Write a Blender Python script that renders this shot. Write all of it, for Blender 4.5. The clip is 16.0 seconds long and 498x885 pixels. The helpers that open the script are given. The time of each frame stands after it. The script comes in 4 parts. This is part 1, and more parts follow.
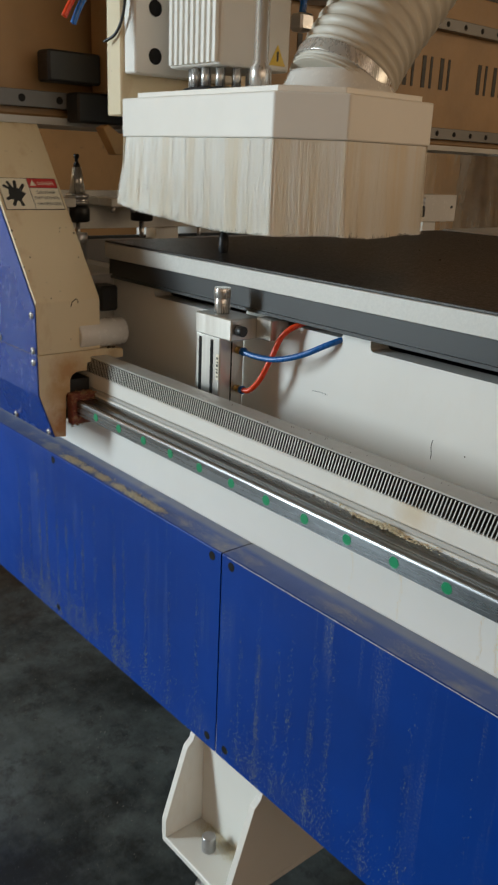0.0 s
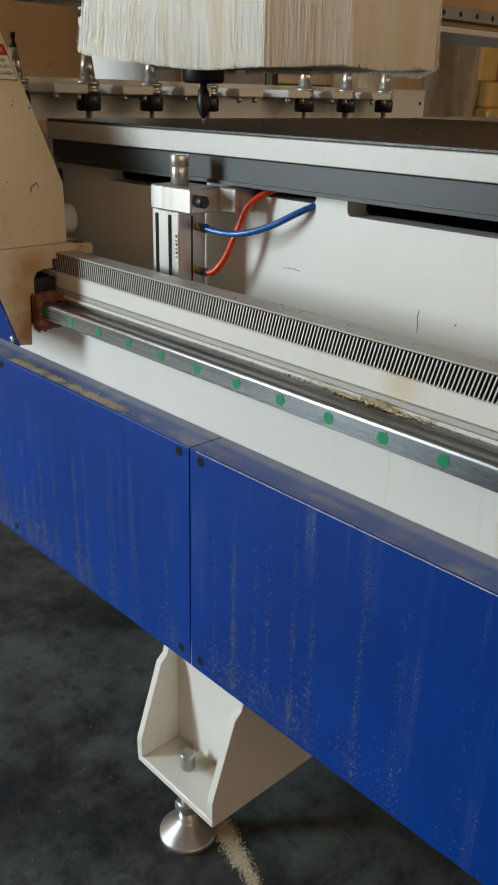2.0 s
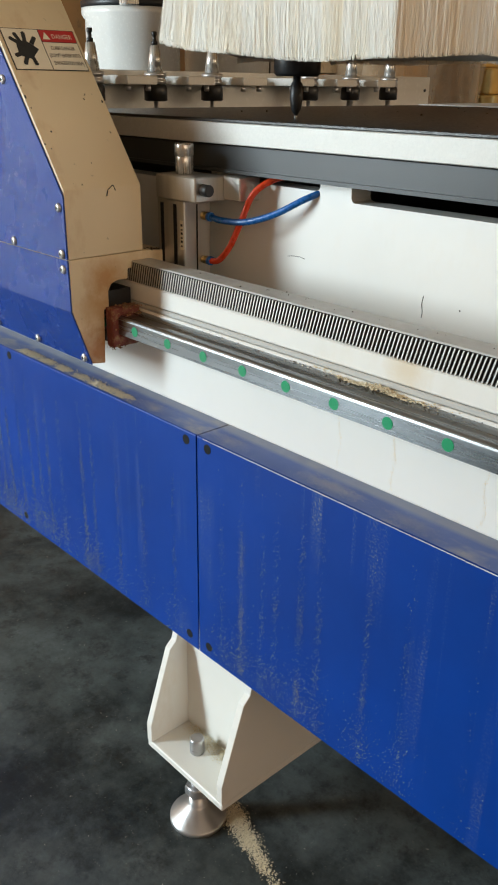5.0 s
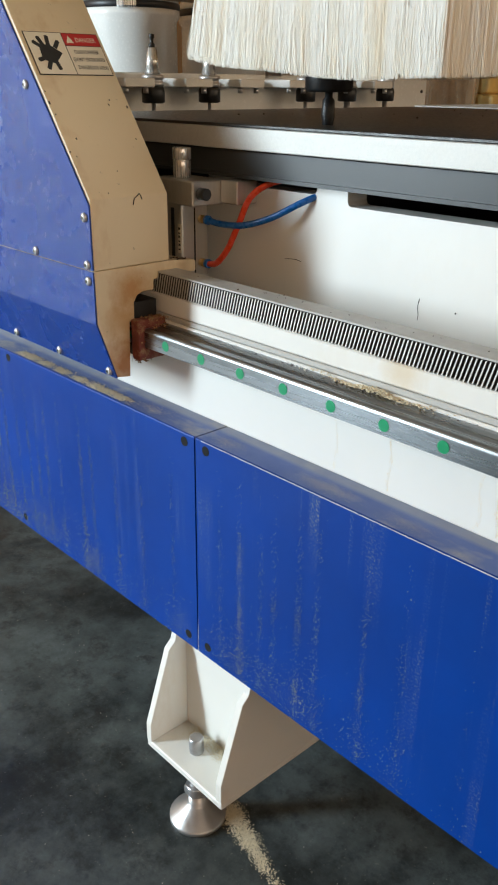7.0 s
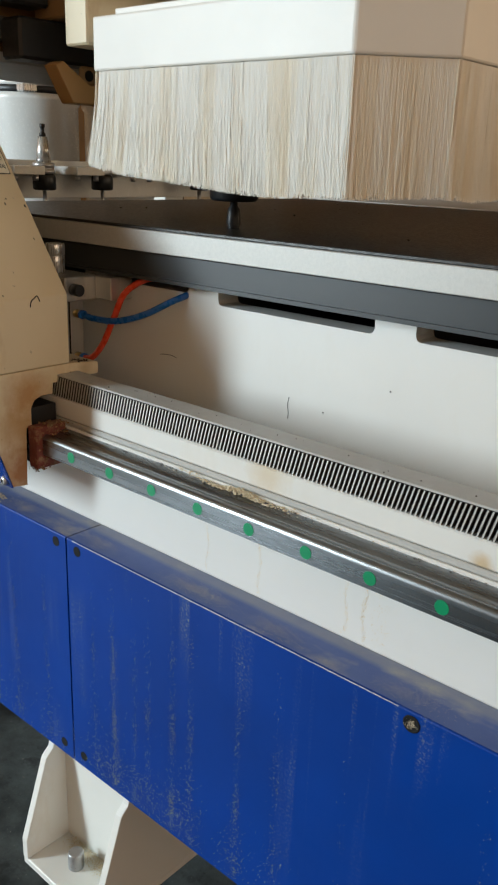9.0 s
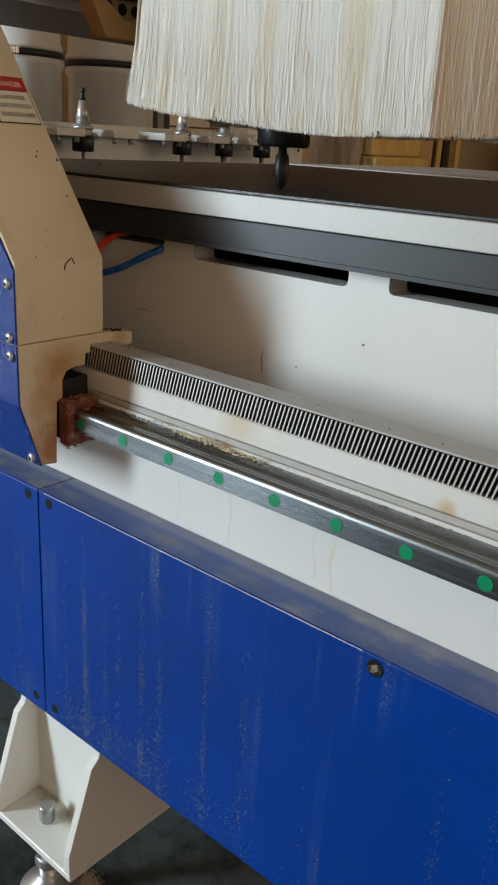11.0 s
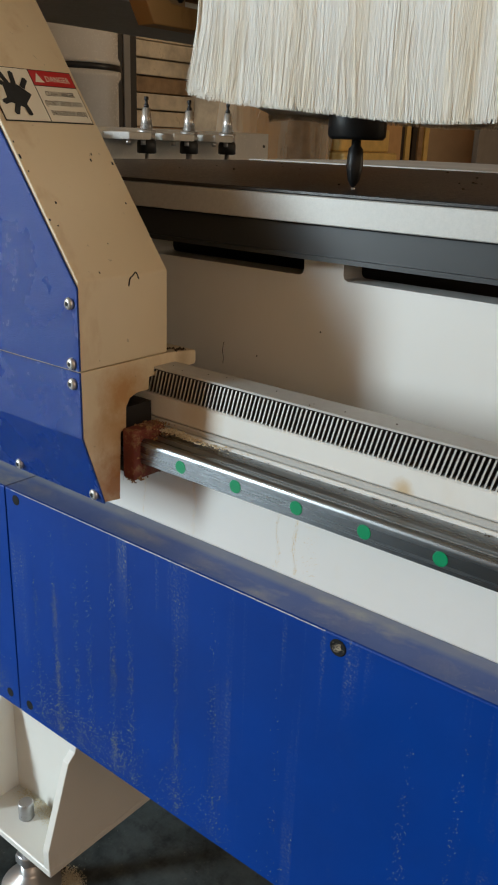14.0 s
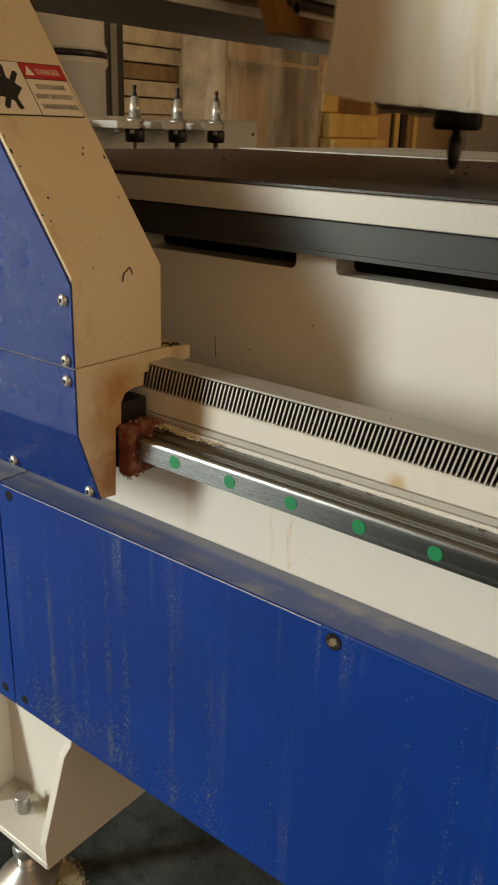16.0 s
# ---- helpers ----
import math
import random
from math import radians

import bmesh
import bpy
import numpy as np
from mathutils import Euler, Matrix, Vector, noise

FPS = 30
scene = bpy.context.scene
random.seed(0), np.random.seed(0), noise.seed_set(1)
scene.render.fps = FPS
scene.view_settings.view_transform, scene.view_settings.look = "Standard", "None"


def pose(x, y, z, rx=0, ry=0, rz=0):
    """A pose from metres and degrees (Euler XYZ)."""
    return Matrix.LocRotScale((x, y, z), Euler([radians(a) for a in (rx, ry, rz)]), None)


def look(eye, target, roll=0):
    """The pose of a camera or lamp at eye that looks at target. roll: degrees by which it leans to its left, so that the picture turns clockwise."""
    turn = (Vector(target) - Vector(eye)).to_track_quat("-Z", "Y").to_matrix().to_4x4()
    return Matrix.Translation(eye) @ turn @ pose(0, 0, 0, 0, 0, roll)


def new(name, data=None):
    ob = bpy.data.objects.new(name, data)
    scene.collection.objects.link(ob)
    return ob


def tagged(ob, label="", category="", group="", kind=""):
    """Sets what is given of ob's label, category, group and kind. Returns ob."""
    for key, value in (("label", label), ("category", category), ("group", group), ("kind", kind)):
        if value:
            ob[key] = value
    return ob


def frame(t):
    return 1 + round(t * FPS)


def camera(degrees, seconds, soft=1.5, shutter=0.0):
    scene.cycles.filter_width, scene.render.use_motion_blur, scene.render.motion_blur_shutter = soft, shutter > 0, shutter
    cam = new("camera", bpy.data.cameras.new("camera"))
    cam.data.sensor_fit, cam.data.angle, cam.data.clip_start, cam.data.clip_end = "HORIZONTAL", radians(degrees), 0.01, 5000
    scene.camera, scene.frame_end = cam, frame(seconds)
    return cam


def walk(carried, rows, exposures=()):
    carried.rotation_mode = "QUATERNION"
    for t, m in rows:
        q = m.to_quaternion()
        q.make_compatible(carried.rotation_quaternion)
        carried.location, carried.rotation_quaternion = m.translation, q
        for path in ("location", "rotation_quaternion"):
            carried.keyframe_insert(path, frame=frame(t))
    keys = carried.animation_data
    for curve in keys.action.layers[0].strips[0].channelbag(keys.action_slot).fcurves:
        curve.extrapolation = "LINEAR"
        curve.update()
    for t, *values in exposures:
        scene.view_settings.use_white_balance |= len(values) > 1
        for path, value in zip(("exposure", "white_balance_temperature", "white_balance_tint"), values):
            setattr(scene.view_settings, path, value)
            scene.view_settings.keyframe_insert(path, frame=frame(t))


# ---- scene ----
cam = camera(33.50, 16.0, soft=2.0, shutter=0.5)
PATH = [
    (0.0, (0.6120, -0.5573, 1.0643), (-0.1042, 0.0624, 0.7433), 2.44),
    (0.5, (0.5908, -0.5257, 1.0489), (-0.1235, 0.1071, 0.7502), 0.88),
    (1.0, (0.5670, -0.5087, 1.0218), (-0.1335, 0.1351, 0.7141), 0.43),
    (1.5, (0.5694, -0.5091, 0.9831), (-0.1116, 0.1255, 0.6174), 0.81),
    (2.0, (0.5629, -0.5154, 0.9783), (-0.1056, 0.1190, 0.5903), 1.41),
    (2.5, (0.5577, -0.5144, 0.9714), (-0.1041, 0.1151, 0.5644), 1.69),
    (3.0, (0.5578, -0.5162, 0.9712), (-0.1038, 0.1112, 0.5604), 1.58),
    (3.5, (0.5655, -0.5146, 0.9852), (-0.1046, 0.1107, 0.5852), 1.11),
    (4.0, (0.5666, -0.5190, 0.9793), (-0.1059, 0.1058, 0.5827), 0.98),
    (6.5, (0.5736, -0.5215, 0.9767), (-0.0950, 0.1045, 0.5754), 0.43),
    (7.0, (0.5736, -0.5230, 0.9823), (-0.0962, 0.1033, 0.5834), 0.64),
    (7.5, (0.5767, -0.5227, 0.9833), (-0.0960, 0.1120, 0.6029), 0.48),
    (8.0, (0.5873, -0.5000, 1.0092), (-0.0782, 0.1652, 0.6705), 0.48),
    (8.5, (0.5946, -0.4804, 1.0164), (-0.0461, 0.2178, 0.6968), 1.09),
    (9.0, (0.5897, -0.4767, 1.0071), (-0.0305, 0.2397, 0.6875), 2.10),
    (9.5, (0.5923, -0.4812, 0.9926), (-0.0272, 0.2316, 0.6637), 2.67),
    (10.0, (0.5990, -0.4795, 0.9827), (-0.0103, 0.2393, 0.6481), 3.52),
    (12.5, (0.6110, -0.4731, 0.9889), (0.0254, 0.2575, 0.6377), 2.44),
    (13.0, (0.6179, -0.4758, 0.9887), (0.0351, 0.2619, 0.6480), 2.60),
    (13.5, (0.6227, -0.4724, 0.9848), (0.0445, 0.2678, 0.6415), 2.44),
    (14.0, (0.6249, -0.4731, 0.9791), (0.0437, 0.2650, 0.6365), 2.08),
    (14.5, (0.6163, -0.4721, 0.9850), (0.0406, 0.2647, 0.6306), 1.80),
    (15.0, (0.6211, -0.4774, 0.9800), (0.0405, 0.2600, 0.6350), 2.21),
    (15.5, (0.6230, -0.4763, 0.9833), (0.0443, 0.2618, 0.6365), 2.20),
    (16.0, (0.6210, -0.4728, 0.9847), (0.0524, 0.2686, 0.6282), 1.86),
]
walk(cam, [(t, look(e, g, r)) for t, e, g, r in PATH],
     [(t, e, k, 10) for t, e, k in ((0.0, -0.66, 6300), (1.0, -0.66, 6300), (1.5, -0.72, 6300), (2.0, -0.54, 6350), (3.5, -0.22, 6450), (4.2, -0.08, 6400), (6.3, -0.02, 6250), (6.6, 0.0, 6200), (7.0, 0.12, 6100), (7.4, 0.08, 6150), (8.0, -0.24, 6350), (8.4, -0.12, 6350),
                                    (8.7, -0.12, 6300), (9.0, -0.25, 6200), (9.5, -0.5, 6050), (10.0, -0.52, 6050), (10.2, -0.5, 6050), (12.3, -0.2, 6050), (13.6, -0.16, 6150), (14.0, -0.3, 6200), (14.4, -0.14, 6300), (15.5, -0.12, 6700), (15.8, -0.25, 7300), (16.0, -0.38, 7900))])

# ---- light ----
world = bpy.data.worlds.new("world")
scene.world = world
world.use_nodes = True
sky = world.node_tree.nodes.new("ShaderNodeTexSky")
sky.sky_type, sky.sun_disc = "NISHITA", False
sky.sun_elevation, sky.sun_rotation = radians(28), radians(215)
world.node_tree.links.new(sky.outputs[0], world.node_tree.nodes["Background"].inputs[0])
world.node_tree.nodes["Background"].inputs[1].default_value = 0.1


def area_light(name, eye, target, w, h, power, color):
    d = bpy.data.lights.new(name, "AREA")
    d.shape, d.size, d.size_y, d.energy, d.color = "RECTANGLE", w, h, power, color
    ob = new(name, d)
    ob.matrix_world = look(eye, target)
    return ob


area_light("door_daylight", (-2.9, -3.65, 1.75), (-2.9, 0, 1.6), 0.85, 2.3, 330, (0.80, 0.95, 1.0))
# Added warm fill from an unseen opening, in place of interior bounce.
area_light("side_warm_fill", (3.9, -1.1, 2.0), (0, -1.1, 1.6), 4.6, 2.0, 56, (1.0, 0.66, 0.36))
# Second added fill, only to brighten the goods at the back.
area_light("rear_warm_fill", (3.9, 4.7, 2.1), (0, 4.7, 1.5), 2.6, 1.8, 88, (1.0, 0.72, 0.42))


# ---- materials ----
GROUND = 0.056


def nodes_of(name):
    m = bpy.data.materials.new(name)
    m.use_nodes = True
    nt = m.node_tree
    return m, nt, nt.nodes["Principled BSDF"]


def noise_of(nt, scale, detail=4.0, rough=0.6, stretch=(1, 1, 1)):
    co = nt.nodes.new("ShaderNodeTexCoord")
    mp = nt.nodes.new("ShaderNodeMapping")
    mp.inputs["Scale"].default_value = stretch
    n = nt.nodes.new("ShaderNodeTexNoise")
    n.inputs["Scale"].default_value, n.inputs["Detail"].default_value, n.inputs["Roughness"].default_value = scale, detail, rough
    nt.links.new(co.outputs["Object"], mp.inputs[0])
    nt.links.new(mp.outputs[0], n.inputs["Vector"])
    return n.outputs["Fac"]


def ramp(nt, fac, lo, hi, a=0.0, b=1.0):
    r = nt.nodes.new("ShaderNodeMapRange")
    r.inputs["From Min"].default_value, r.inputs["From Max"].default_value = lo, hi
    r.inputs["To Min"].default_value, r.inputs["To Max"].default_value = a, b
    nt.links.new(fac, r.inputs["Value"])
    return r.outputs["Result"]


def times(nt, a, b):
    m = nt.nodes.new("ShaderNodeMath")
    m.operation = "MULTIPLY"
    for i, v in enumerate((a, b)):
        if isinstance(v, (int, float)):
            m.inputs[i].default_value = v
        else:
            nt.links.new(v, m.inputs[i])
    return m.outputs[0]


def blend(nt, fac, a, b):
    m = nt.nodes.new("ShaderNodeMix")
    m.data_type = "RGBA"
    nt.links.new(fac, m.inputs["Factor"])
    for key, v in (("A", a), ("B", b)):
        s = [i for i in m.inputs if i.name == key and i.type == "RGBA"][0]
        if isinstance(v, tuple):
            s.default_value = (*v, 1)
        else:
            nt.links.new(v, s)
    return [o for o in m.outputs if o.type == "RGBA"][0]


def bumped(nt, b, fac, strength, dist=0.001):
    n = nt.nodes.new("ShaderNodeBump")
    n.inputs["Strength"].default_value, n.inputs["Distance"].default_value = strength, dist
    nt.links.new(fac, n.inputs["Height"])
    nt.links.new(n.outputs[0], b.inputs["Normal"])


def surface(name, color, rough=0.5, metal=0.0, vary=0.12, scale=6.0, fine=120.0, bump=0.15, dirt=None, dirt_lo=0.6, dirt_scale=9.0, coat=0.0):
    """Base colour with broad and fine variation, uneven gloss, fine relief and stains of a second colour."""
    m, nt, b = nodes_of(name)
    big, small = noise_of(nt, scale), noise_of(nt, fine, 3.0)
    dark = tuple(c * (1 - vary) for c in color)
    light = tuple(min(1, c * (1 + vary * 0.6)) for c in color)
    col = blend(nt, ramp(nt, big, 0.3, 0.7), dark, light)
    if dirt:
        spots = times(nt, ramp(nt, noise_of(nt, dirt_scale, 6.0, 0.7), dirt_lo, dirt_lo + 0.12), ramp(nt, small, 0.35, 0.6))
        col = blend(nt, spots, col, dirt)
    nt.links.new(col, b.inputs["Base Color"])
    nt.links.new(ramp(nt, small, 0.3, 0.7, max(0.05, rough - 0.08), min(1, rough + 0.1)), b.inputs["Roughness"])
    b.inputs["Metallic"].default_value = metal
    b.inputs["Coat Weight"].default_value = coat
    if bump:
        bumped(nt, b, small, bump)
    return m


def blue_paint(name, streaks, rough=0.38, grain=0.12, size=520):
    """Deep blue machine paint; run-down dust in thin vertical lines on the panels."""
    m, nt, b = nodes_of(name)
    big = noise_of(nt, 5)
    col = blend(nt, ramp(nt, big, 0.3, 0.7), (0.0008, 0.035, 0.240), (0.0012, 0.047, 0.315))
    fine = noise_of(nt, size, 3.0, 0.7)
    if streaks:
        line = ramp(nt, noise_of(nt, 1.0, 3.0, 0.6, (60, 60, 1.1)), 0.55, 0.68)
        speck = ramp(nt, noise_of(nt, 420, 2.0, 0.75), 0.52, 0.62)
        patch = ramp(nt, noise_of(nt, 7, 3.0), 0.44, 0.62)
        col = blend(nt, times(nt, times(nt, line, patch), 0.18), col, (0.05, 0.13, 0.34))
        col = blend(nt, times(nt, times(nt, times(nt, line, speck), patch), 0.45), col, (0.38, 0.37, 0.2))
        scuff = times(nt, ramp(nt, noise_of(nt, 34, 6.0, 0.75), 0.6, 0.72), 0.06)
        col = blend(nt, scuff, col, (0.05, 0.11, 0.30))
    nt.links.new(col, b.inputs["Base Color"])
    nt.links.new(ramp(nt, noise_of(nt, 18), 0.3, 0.7, rough - 0.06, rough + 0.12), b.inputs["Roughness"])
    b.inputs["Specular IOR Level"].default_value = 0.22 if streaks else 0.5
    bumped(nt, b, fine, grain, 0.0006 if streaks else 0.0009)
    return m


def near(nt, spot, radius, wobble=0.5, scale=60.0):
    """1 at a spot of the object's own space, 0 beyond a ragged radius."""
    co = nt.nodes.new("ShaderNodeTexCoord")
    d = nt.nodes.new("ShaderNodeVectorMath")
    d.operation = "DISTANCE"
    d.inputs[1].default_value = spot
    nt.links.new(co.outputs["Object"], d.inputs[0])
    a = nt.nodes.new("ShaderNodeMath")
    a.operation = "MULTIPLY_ADD"
    a.inputs[1].default_value, a.inputs[2].default_value = radius * wobble * 2, -radius * wobble
    nt.links.new(noise_of(nt, scale, 4.0, 0.65), a.inputs[0])
    t = nt.nodes.new("ShaderNodeMath")
    nt.links.new(d.outputs["Value"], t.inputs[0])
    nt.links.new(a.outputs[0], t.inputs[1])
    return ramp(nt, t.outputs[0], radius * 0.15, radius, 1.0, 0.0)


def dusty_blue(name):
    """The folded top edge: blue paint under a film of fine dust, thicker in patches and along the back."""
    m, nt, b = nodes_of(name)
    col = blend(nt, ramp(nt, noise_of(nt, 9, 5.0), 0.25, 0.7), (0.05, 0.10, 0.33), (0.11, 0.16, 0.38))
    co = nt.nodes.new("ShaderNodeTexCoord")
    xyz = nt.nodes.new("ShaderNodeSeparateXYZ")
    nt.links.new(co.outputs["Object"], xyz.inputs[0])
    back = times(nt, ramp(nt, xyz.outputs["Y"], -0.381, -0.374), ramp(nt, noise_of(nt, 14, 4.0), 0.2, 0.55, 0.5, 0.9))
    col = blend(nt, back, col, (0.24, 0.26, 0.33))
    lump = times(nt, ramp(nt, noise_of(nt, 1.0, 3.0, 0.55, (16, 30, 30)), 0.56, 0.7), ramp(nt, noise_of(nt, 300, 3.0, 0.8), 0.25, 0.55, 0.45, 1.0))
    col = blend(nt, times(nt, lump, 0.5), col, (0.46, 0.43, 0.34))
    nt.links.new(col, b.inputs["Base Color"])
    nt.links.new(ramp(nt, noise_of(nt, 30), 0.3, 0.7, 0.42, 0.68), b.inputs["Roughness"])
    bumped(nt, b, noise_of(nt, 400, 3.0, 0.7), 0.12, 0.0006)
    return m


def stained_white(name, color, stain, amount, scale=14.0, chips=0.75, spots=()):
    """Off-white machine paint with rusty oil stains and tiny chips."""
    m, nt, b = nodes_of(name)
    col = blend(nt, ramp(nt, noise_of(nt, 4), 0.3, 0.7), tuple(c * 0.93 for c in color), color)
    s = ramp(nt, noise_of(nt, scale, 5.0, 0.65, (1, 1, 0.45)), 0.58, 0.8, 0.0, amount)
    col = blend(nt, s, col, stain)
    for spot, radius, tone, much in spots:
        col = blend(nt, times(nt, near(nt, spot, radius), much), col, tone)
    chip = times(nt, ramp(nt, noise_of(nt, 150, 2.0, 0.5), 0.735, 0.75), chips)
    col = blend(nt, chip, col, (0.08, 0.06, 0.045))
    nt.links.new(col, b.inputs["Base Color"])
    nt.links.new(ramp(nt, noise_of(nt, 40), 0.3, 0.7, 0.3, 0.48), b.inputs["Roughness"])
    bumped(nt, b, noise_of(nt, 180, 3.0), 0.08, 0.0008)
    return m


def brushed(name, color, rough, stretch, grain=0.2, metal=1.0, vary=0.15):
    m, nt, b = nodes_of(name)
    n = noise_of(nt, 1.0, 4.0, 0.7, stretch)
    col = blend(nt, ramp(nt, n, 0.3, 0.7), tuple(c * (1 - vary) for c in color), color)
    nt.links.new(col, b.inputs["Base Color"])
    nt.links.new(ramp(nt, n, 0.3, 0.7, rough - 0.06, rough + 0.1), b.inputs["Roughness"])
    b.inputs["Metallic"].default_value = metal
    bumped(nt, b, n, grain, 0.0004)
    return m


def by_piece(name, a, c, rough=0.6, thin=0.0):
    """Each loose piece of the mesh takes its own tone between a and c."""
    m, nt, b = nodes_of(name)
    g = nt.nodes.new("ShaderNodeNewGeometry")
    col = blend(nt, g.outputs["Random Per Island"], a, c)
    if thin:
        col = blend(nt, times(nt, ramp(nt, noise_of(nt, 1.0, 3.0, 0.6, (38, 38, 2)), 0.46, 0.68), 0.42), col, (0.86, 0.70, 0.43))
    nt.links.new(col, b.inputs["Base Color"])
    b.inputs["Roughness"].default_value = rough
    if thin:  # light passes through thin nylon
        t = nt.nodes.new("ShaderNodeBsdfTranslucent")
        x = nt.nodes.new("ShaderNodeMixShader")
        x.inputs[0].default_value = thin
        nt.links.new(col, t.inputs["Color"])
        nt.links.new(b.outputs[0], x.inputs[1])
        nt.links.new(t.outputs[0], x.inputs[2])
        nt.links.new(x.outputs[0], nt.nodes["Material Output"].inputs["Surface"])
    return m


def dark_floor(name):
    m, nt, b = nodes_of(name)
    col = blend(nt, ramp(nt, noise_of(nt, 4.5, 8.0, 0.72), 0.38, 0.66), (0.021, 0.026, 0.027), (0.135, 0.158, 0.158))
    col = blend(nt, times(nt, ramp(nt, noise_of(nt, 22, 7.0, 0.75), 0.5, 0.66), 0.7), col, (0.015, 0.015, 0.015))
    col = blend(nt, times(nt, ramp(nt, noise_of(nt, 210, 2.0, 0.6), 0.68, 0.75), 0.35), col, (0.3, 0.28, 0.24))
    # Daylight near the door, painted as a pale patch for the rail to reflect.
    dusty = times(nt, near(nt, (-2.6, -1.8, GROUND), 1.75, 0.3, 1.3), ramp(nt, noise_of(nt, 7, 6.0, 0.7), 0.25, 0.6, 0.55, 1.0))
    col = blend(nt, dusty, col, (0.44, 0.43, 0.39))
    nt.links.new(col, b.inputs["Base Color"])
    nt.links.new(ramp(nt, noise_of(nt, 8, 5.0), 0.3, 0.7, 0.30, 0.62), b.inputs["Roughness"])
    bumped(nt, b, noise_of(nt, 60, 6.0, 0.7), 0.25, 0.002)
    return m


WHITE = stained_white("machine_white_paint", (0.82, 0.81, 0.76), (0.5, 0.33, 0.13), 0.3, 14.0, 0.0)
WALLWHITE = stained_white("bed_white_paint", (0.82, 0.81, 0.77), (0.6, 0.48, 0.3), 0.12, 14.0, 0.0)
BEAMWHITE = stained_white("oiled_white_paint", (0.82, 0.80, 0.75), (0.6, 0.45, 0.24), 0.25, 11.0, 0.0,
                          [((0.170, -0.3665, 0.687), 0.012, (0.55, 0.36, 0.13), 0.7), ((-0.03, -0.3665, 0.70), 0.03, (0.62, 0.45, 0.22), 0.5), ((0.36, -0.3665, 0.693), 0.012, (0.6, 0.42, 0.18), 0.5)])
PLATECREAM = stained_white("oil_run_cream_paint", (0.75, 0.625, 0.415), (0.46, 0.25, 0.07), 0.6, 16.0, 0.3,
                           [((0.0, -0.004, 0.772), 0.034, (0.48, 0.24, 0.07), 0.85), ((0.0, -0.012, 0.738), 0.036, (0.50, 0.27, 0.09), 0.65), ((0.0, -0.016, 0.690), 0.040, (0.40, 0.17, 0.04), 0.98), ((0.0, 0.07, 0.79), 0.012, (0.4, 0.25, 0.1), 0.5)])
CREAM = stained_white("gantry_cream_paint", (0.75, 0.625, 0.415), (0.46, 0.25, 0.07), 0.7, 13.0, 0.3)
RUSTED = stained_white("oil_stained_cream", (0.46, 0.25, 0.085), (0.22, 0.08, 0.02), 0.8, 30.0)
BLUE = blue_paint("blue_panel_paint", True)
BLUELEG = blue_paint("blue_hammer_paint", False, 0.24, 0.9, 850)
DUSTY = dusty_blue("dusty_blue_paint")
BLACK = surface("black_plastic", (0.015, 0.015, 0.016), 0.42, bump=0.1)
HOLE = surface("dark_hole", (0.006, 0.006, 0.006), 0.9, bump=0)
PADSTEEL = surface("dull_zinc_steel", (0.5, 0.5, 0.5), 0.38, 0.8, vary=0.1, scale=20)
STEEL = brushed("ground_steel", (0.58, 0.58, 0.59), 0.32, (3, 300, 300), 0.2, 0.8)
RAILSTEEL = brushed("rail_steel", (0.28, 0.29, 0.30), 0.25, (2, 160, 160), 0.04)
CHROME = brushed("polished_steel", (0.74, 0.73, 0.71), 0.26, (200, 200, 6), 0.08, 0.72)
# Rack steel darkened to stand for the shade between its teeth.
RACKSHADE = surface("shaded_rack_steel", (0.075, 0.07, 0.064), 0.5, 0.3, vary=0.2, scale=30, bump=0.05)
RACKGREY = brushed("rack_steel", (0.62, 0.60, 0.55), 0.42, (60, 60, 8), 0.1, 0.35)
STRIP = surface("grey_strip_paint", (0.5, 0.49, 0.46), 0.42, vary=0.1, dirt=(0.2, 0.15, 0.1), dirt_lo=0.66)
ALU = brushed("table_edge_aluminium", (0.56, 0.545, 0.51), 0.5, (300, 300, 300), 0.15, 0.25)
ALUBODY = brushed("anodised_aluminium", (0.62, 0.60, 0.56), 0.34, (160, 160, 4), 0.12, 0.85)
DARKBEAM = surface("dark_grey_beam_paint", (0.03, 0.033, 0.035), 0.42, vary=0.12, scale=3, fine=700, bump=0.05)
MAT = surface("black_table_mat", (0.022, 0.018, 0.016), 0.36, vary=0.45, scale=7, fine=300, bump=0.2, dirt=(0.10, 0.08, 0.06), dirt_lo=0.62, dirt_scale=16)
BOARD = surface("pale_spoil_board", (0.62, 0.6, 0.56), 0.55)
GREEN = surface("green_plastic", (0.0, 0.27, 0.105), 0.4, bump=0.02)
WIPER = surface("worn_red_rubber", (0.2, 0.045, 0.03), 0.7, vary=0.4, scale=60, bump=0.6, dirt=(0.3, 0.2, 0.1), dirt_lo=0.5, dirt_scale=60)
BEAMRAIL = surface("dull_rail_steel", (0.16, 0.155, 0.15), 0.42, 0.5, vary=0.15, fine=600, bump=0.03)
BRASS = surface("brass", (0.6, 0.42, 0.16), 0.3, 1.0, bump=0.05)
REDHOSE = surface("orange_red_tube", (0.72, 0.06, 0.015), 0.28, bump=0.02)
BLUEHOSE = surface("blue_tube", (0.012, 0.12, 0.42), 0.28, bump=0.02)
BRISTLE = by_piece("nylon_bristle", (0.95, 0.92, 0.83), (0.99, 0.98, 0.94), 0.35, 0.15)
CORE = brushed("bristle_root", (0.96, 0.93, 0.84), 0.8, (420, 420, 3), 0.3, 0.0, 0.12)
HOOD = surface("hood_white_paint", (0.80, 0.77, 0.71), 0.42, vary=0.05, fine=1100, bump=0.04, dirt=(0.5, 0.4, 0.2), dirt_lo=0.72)
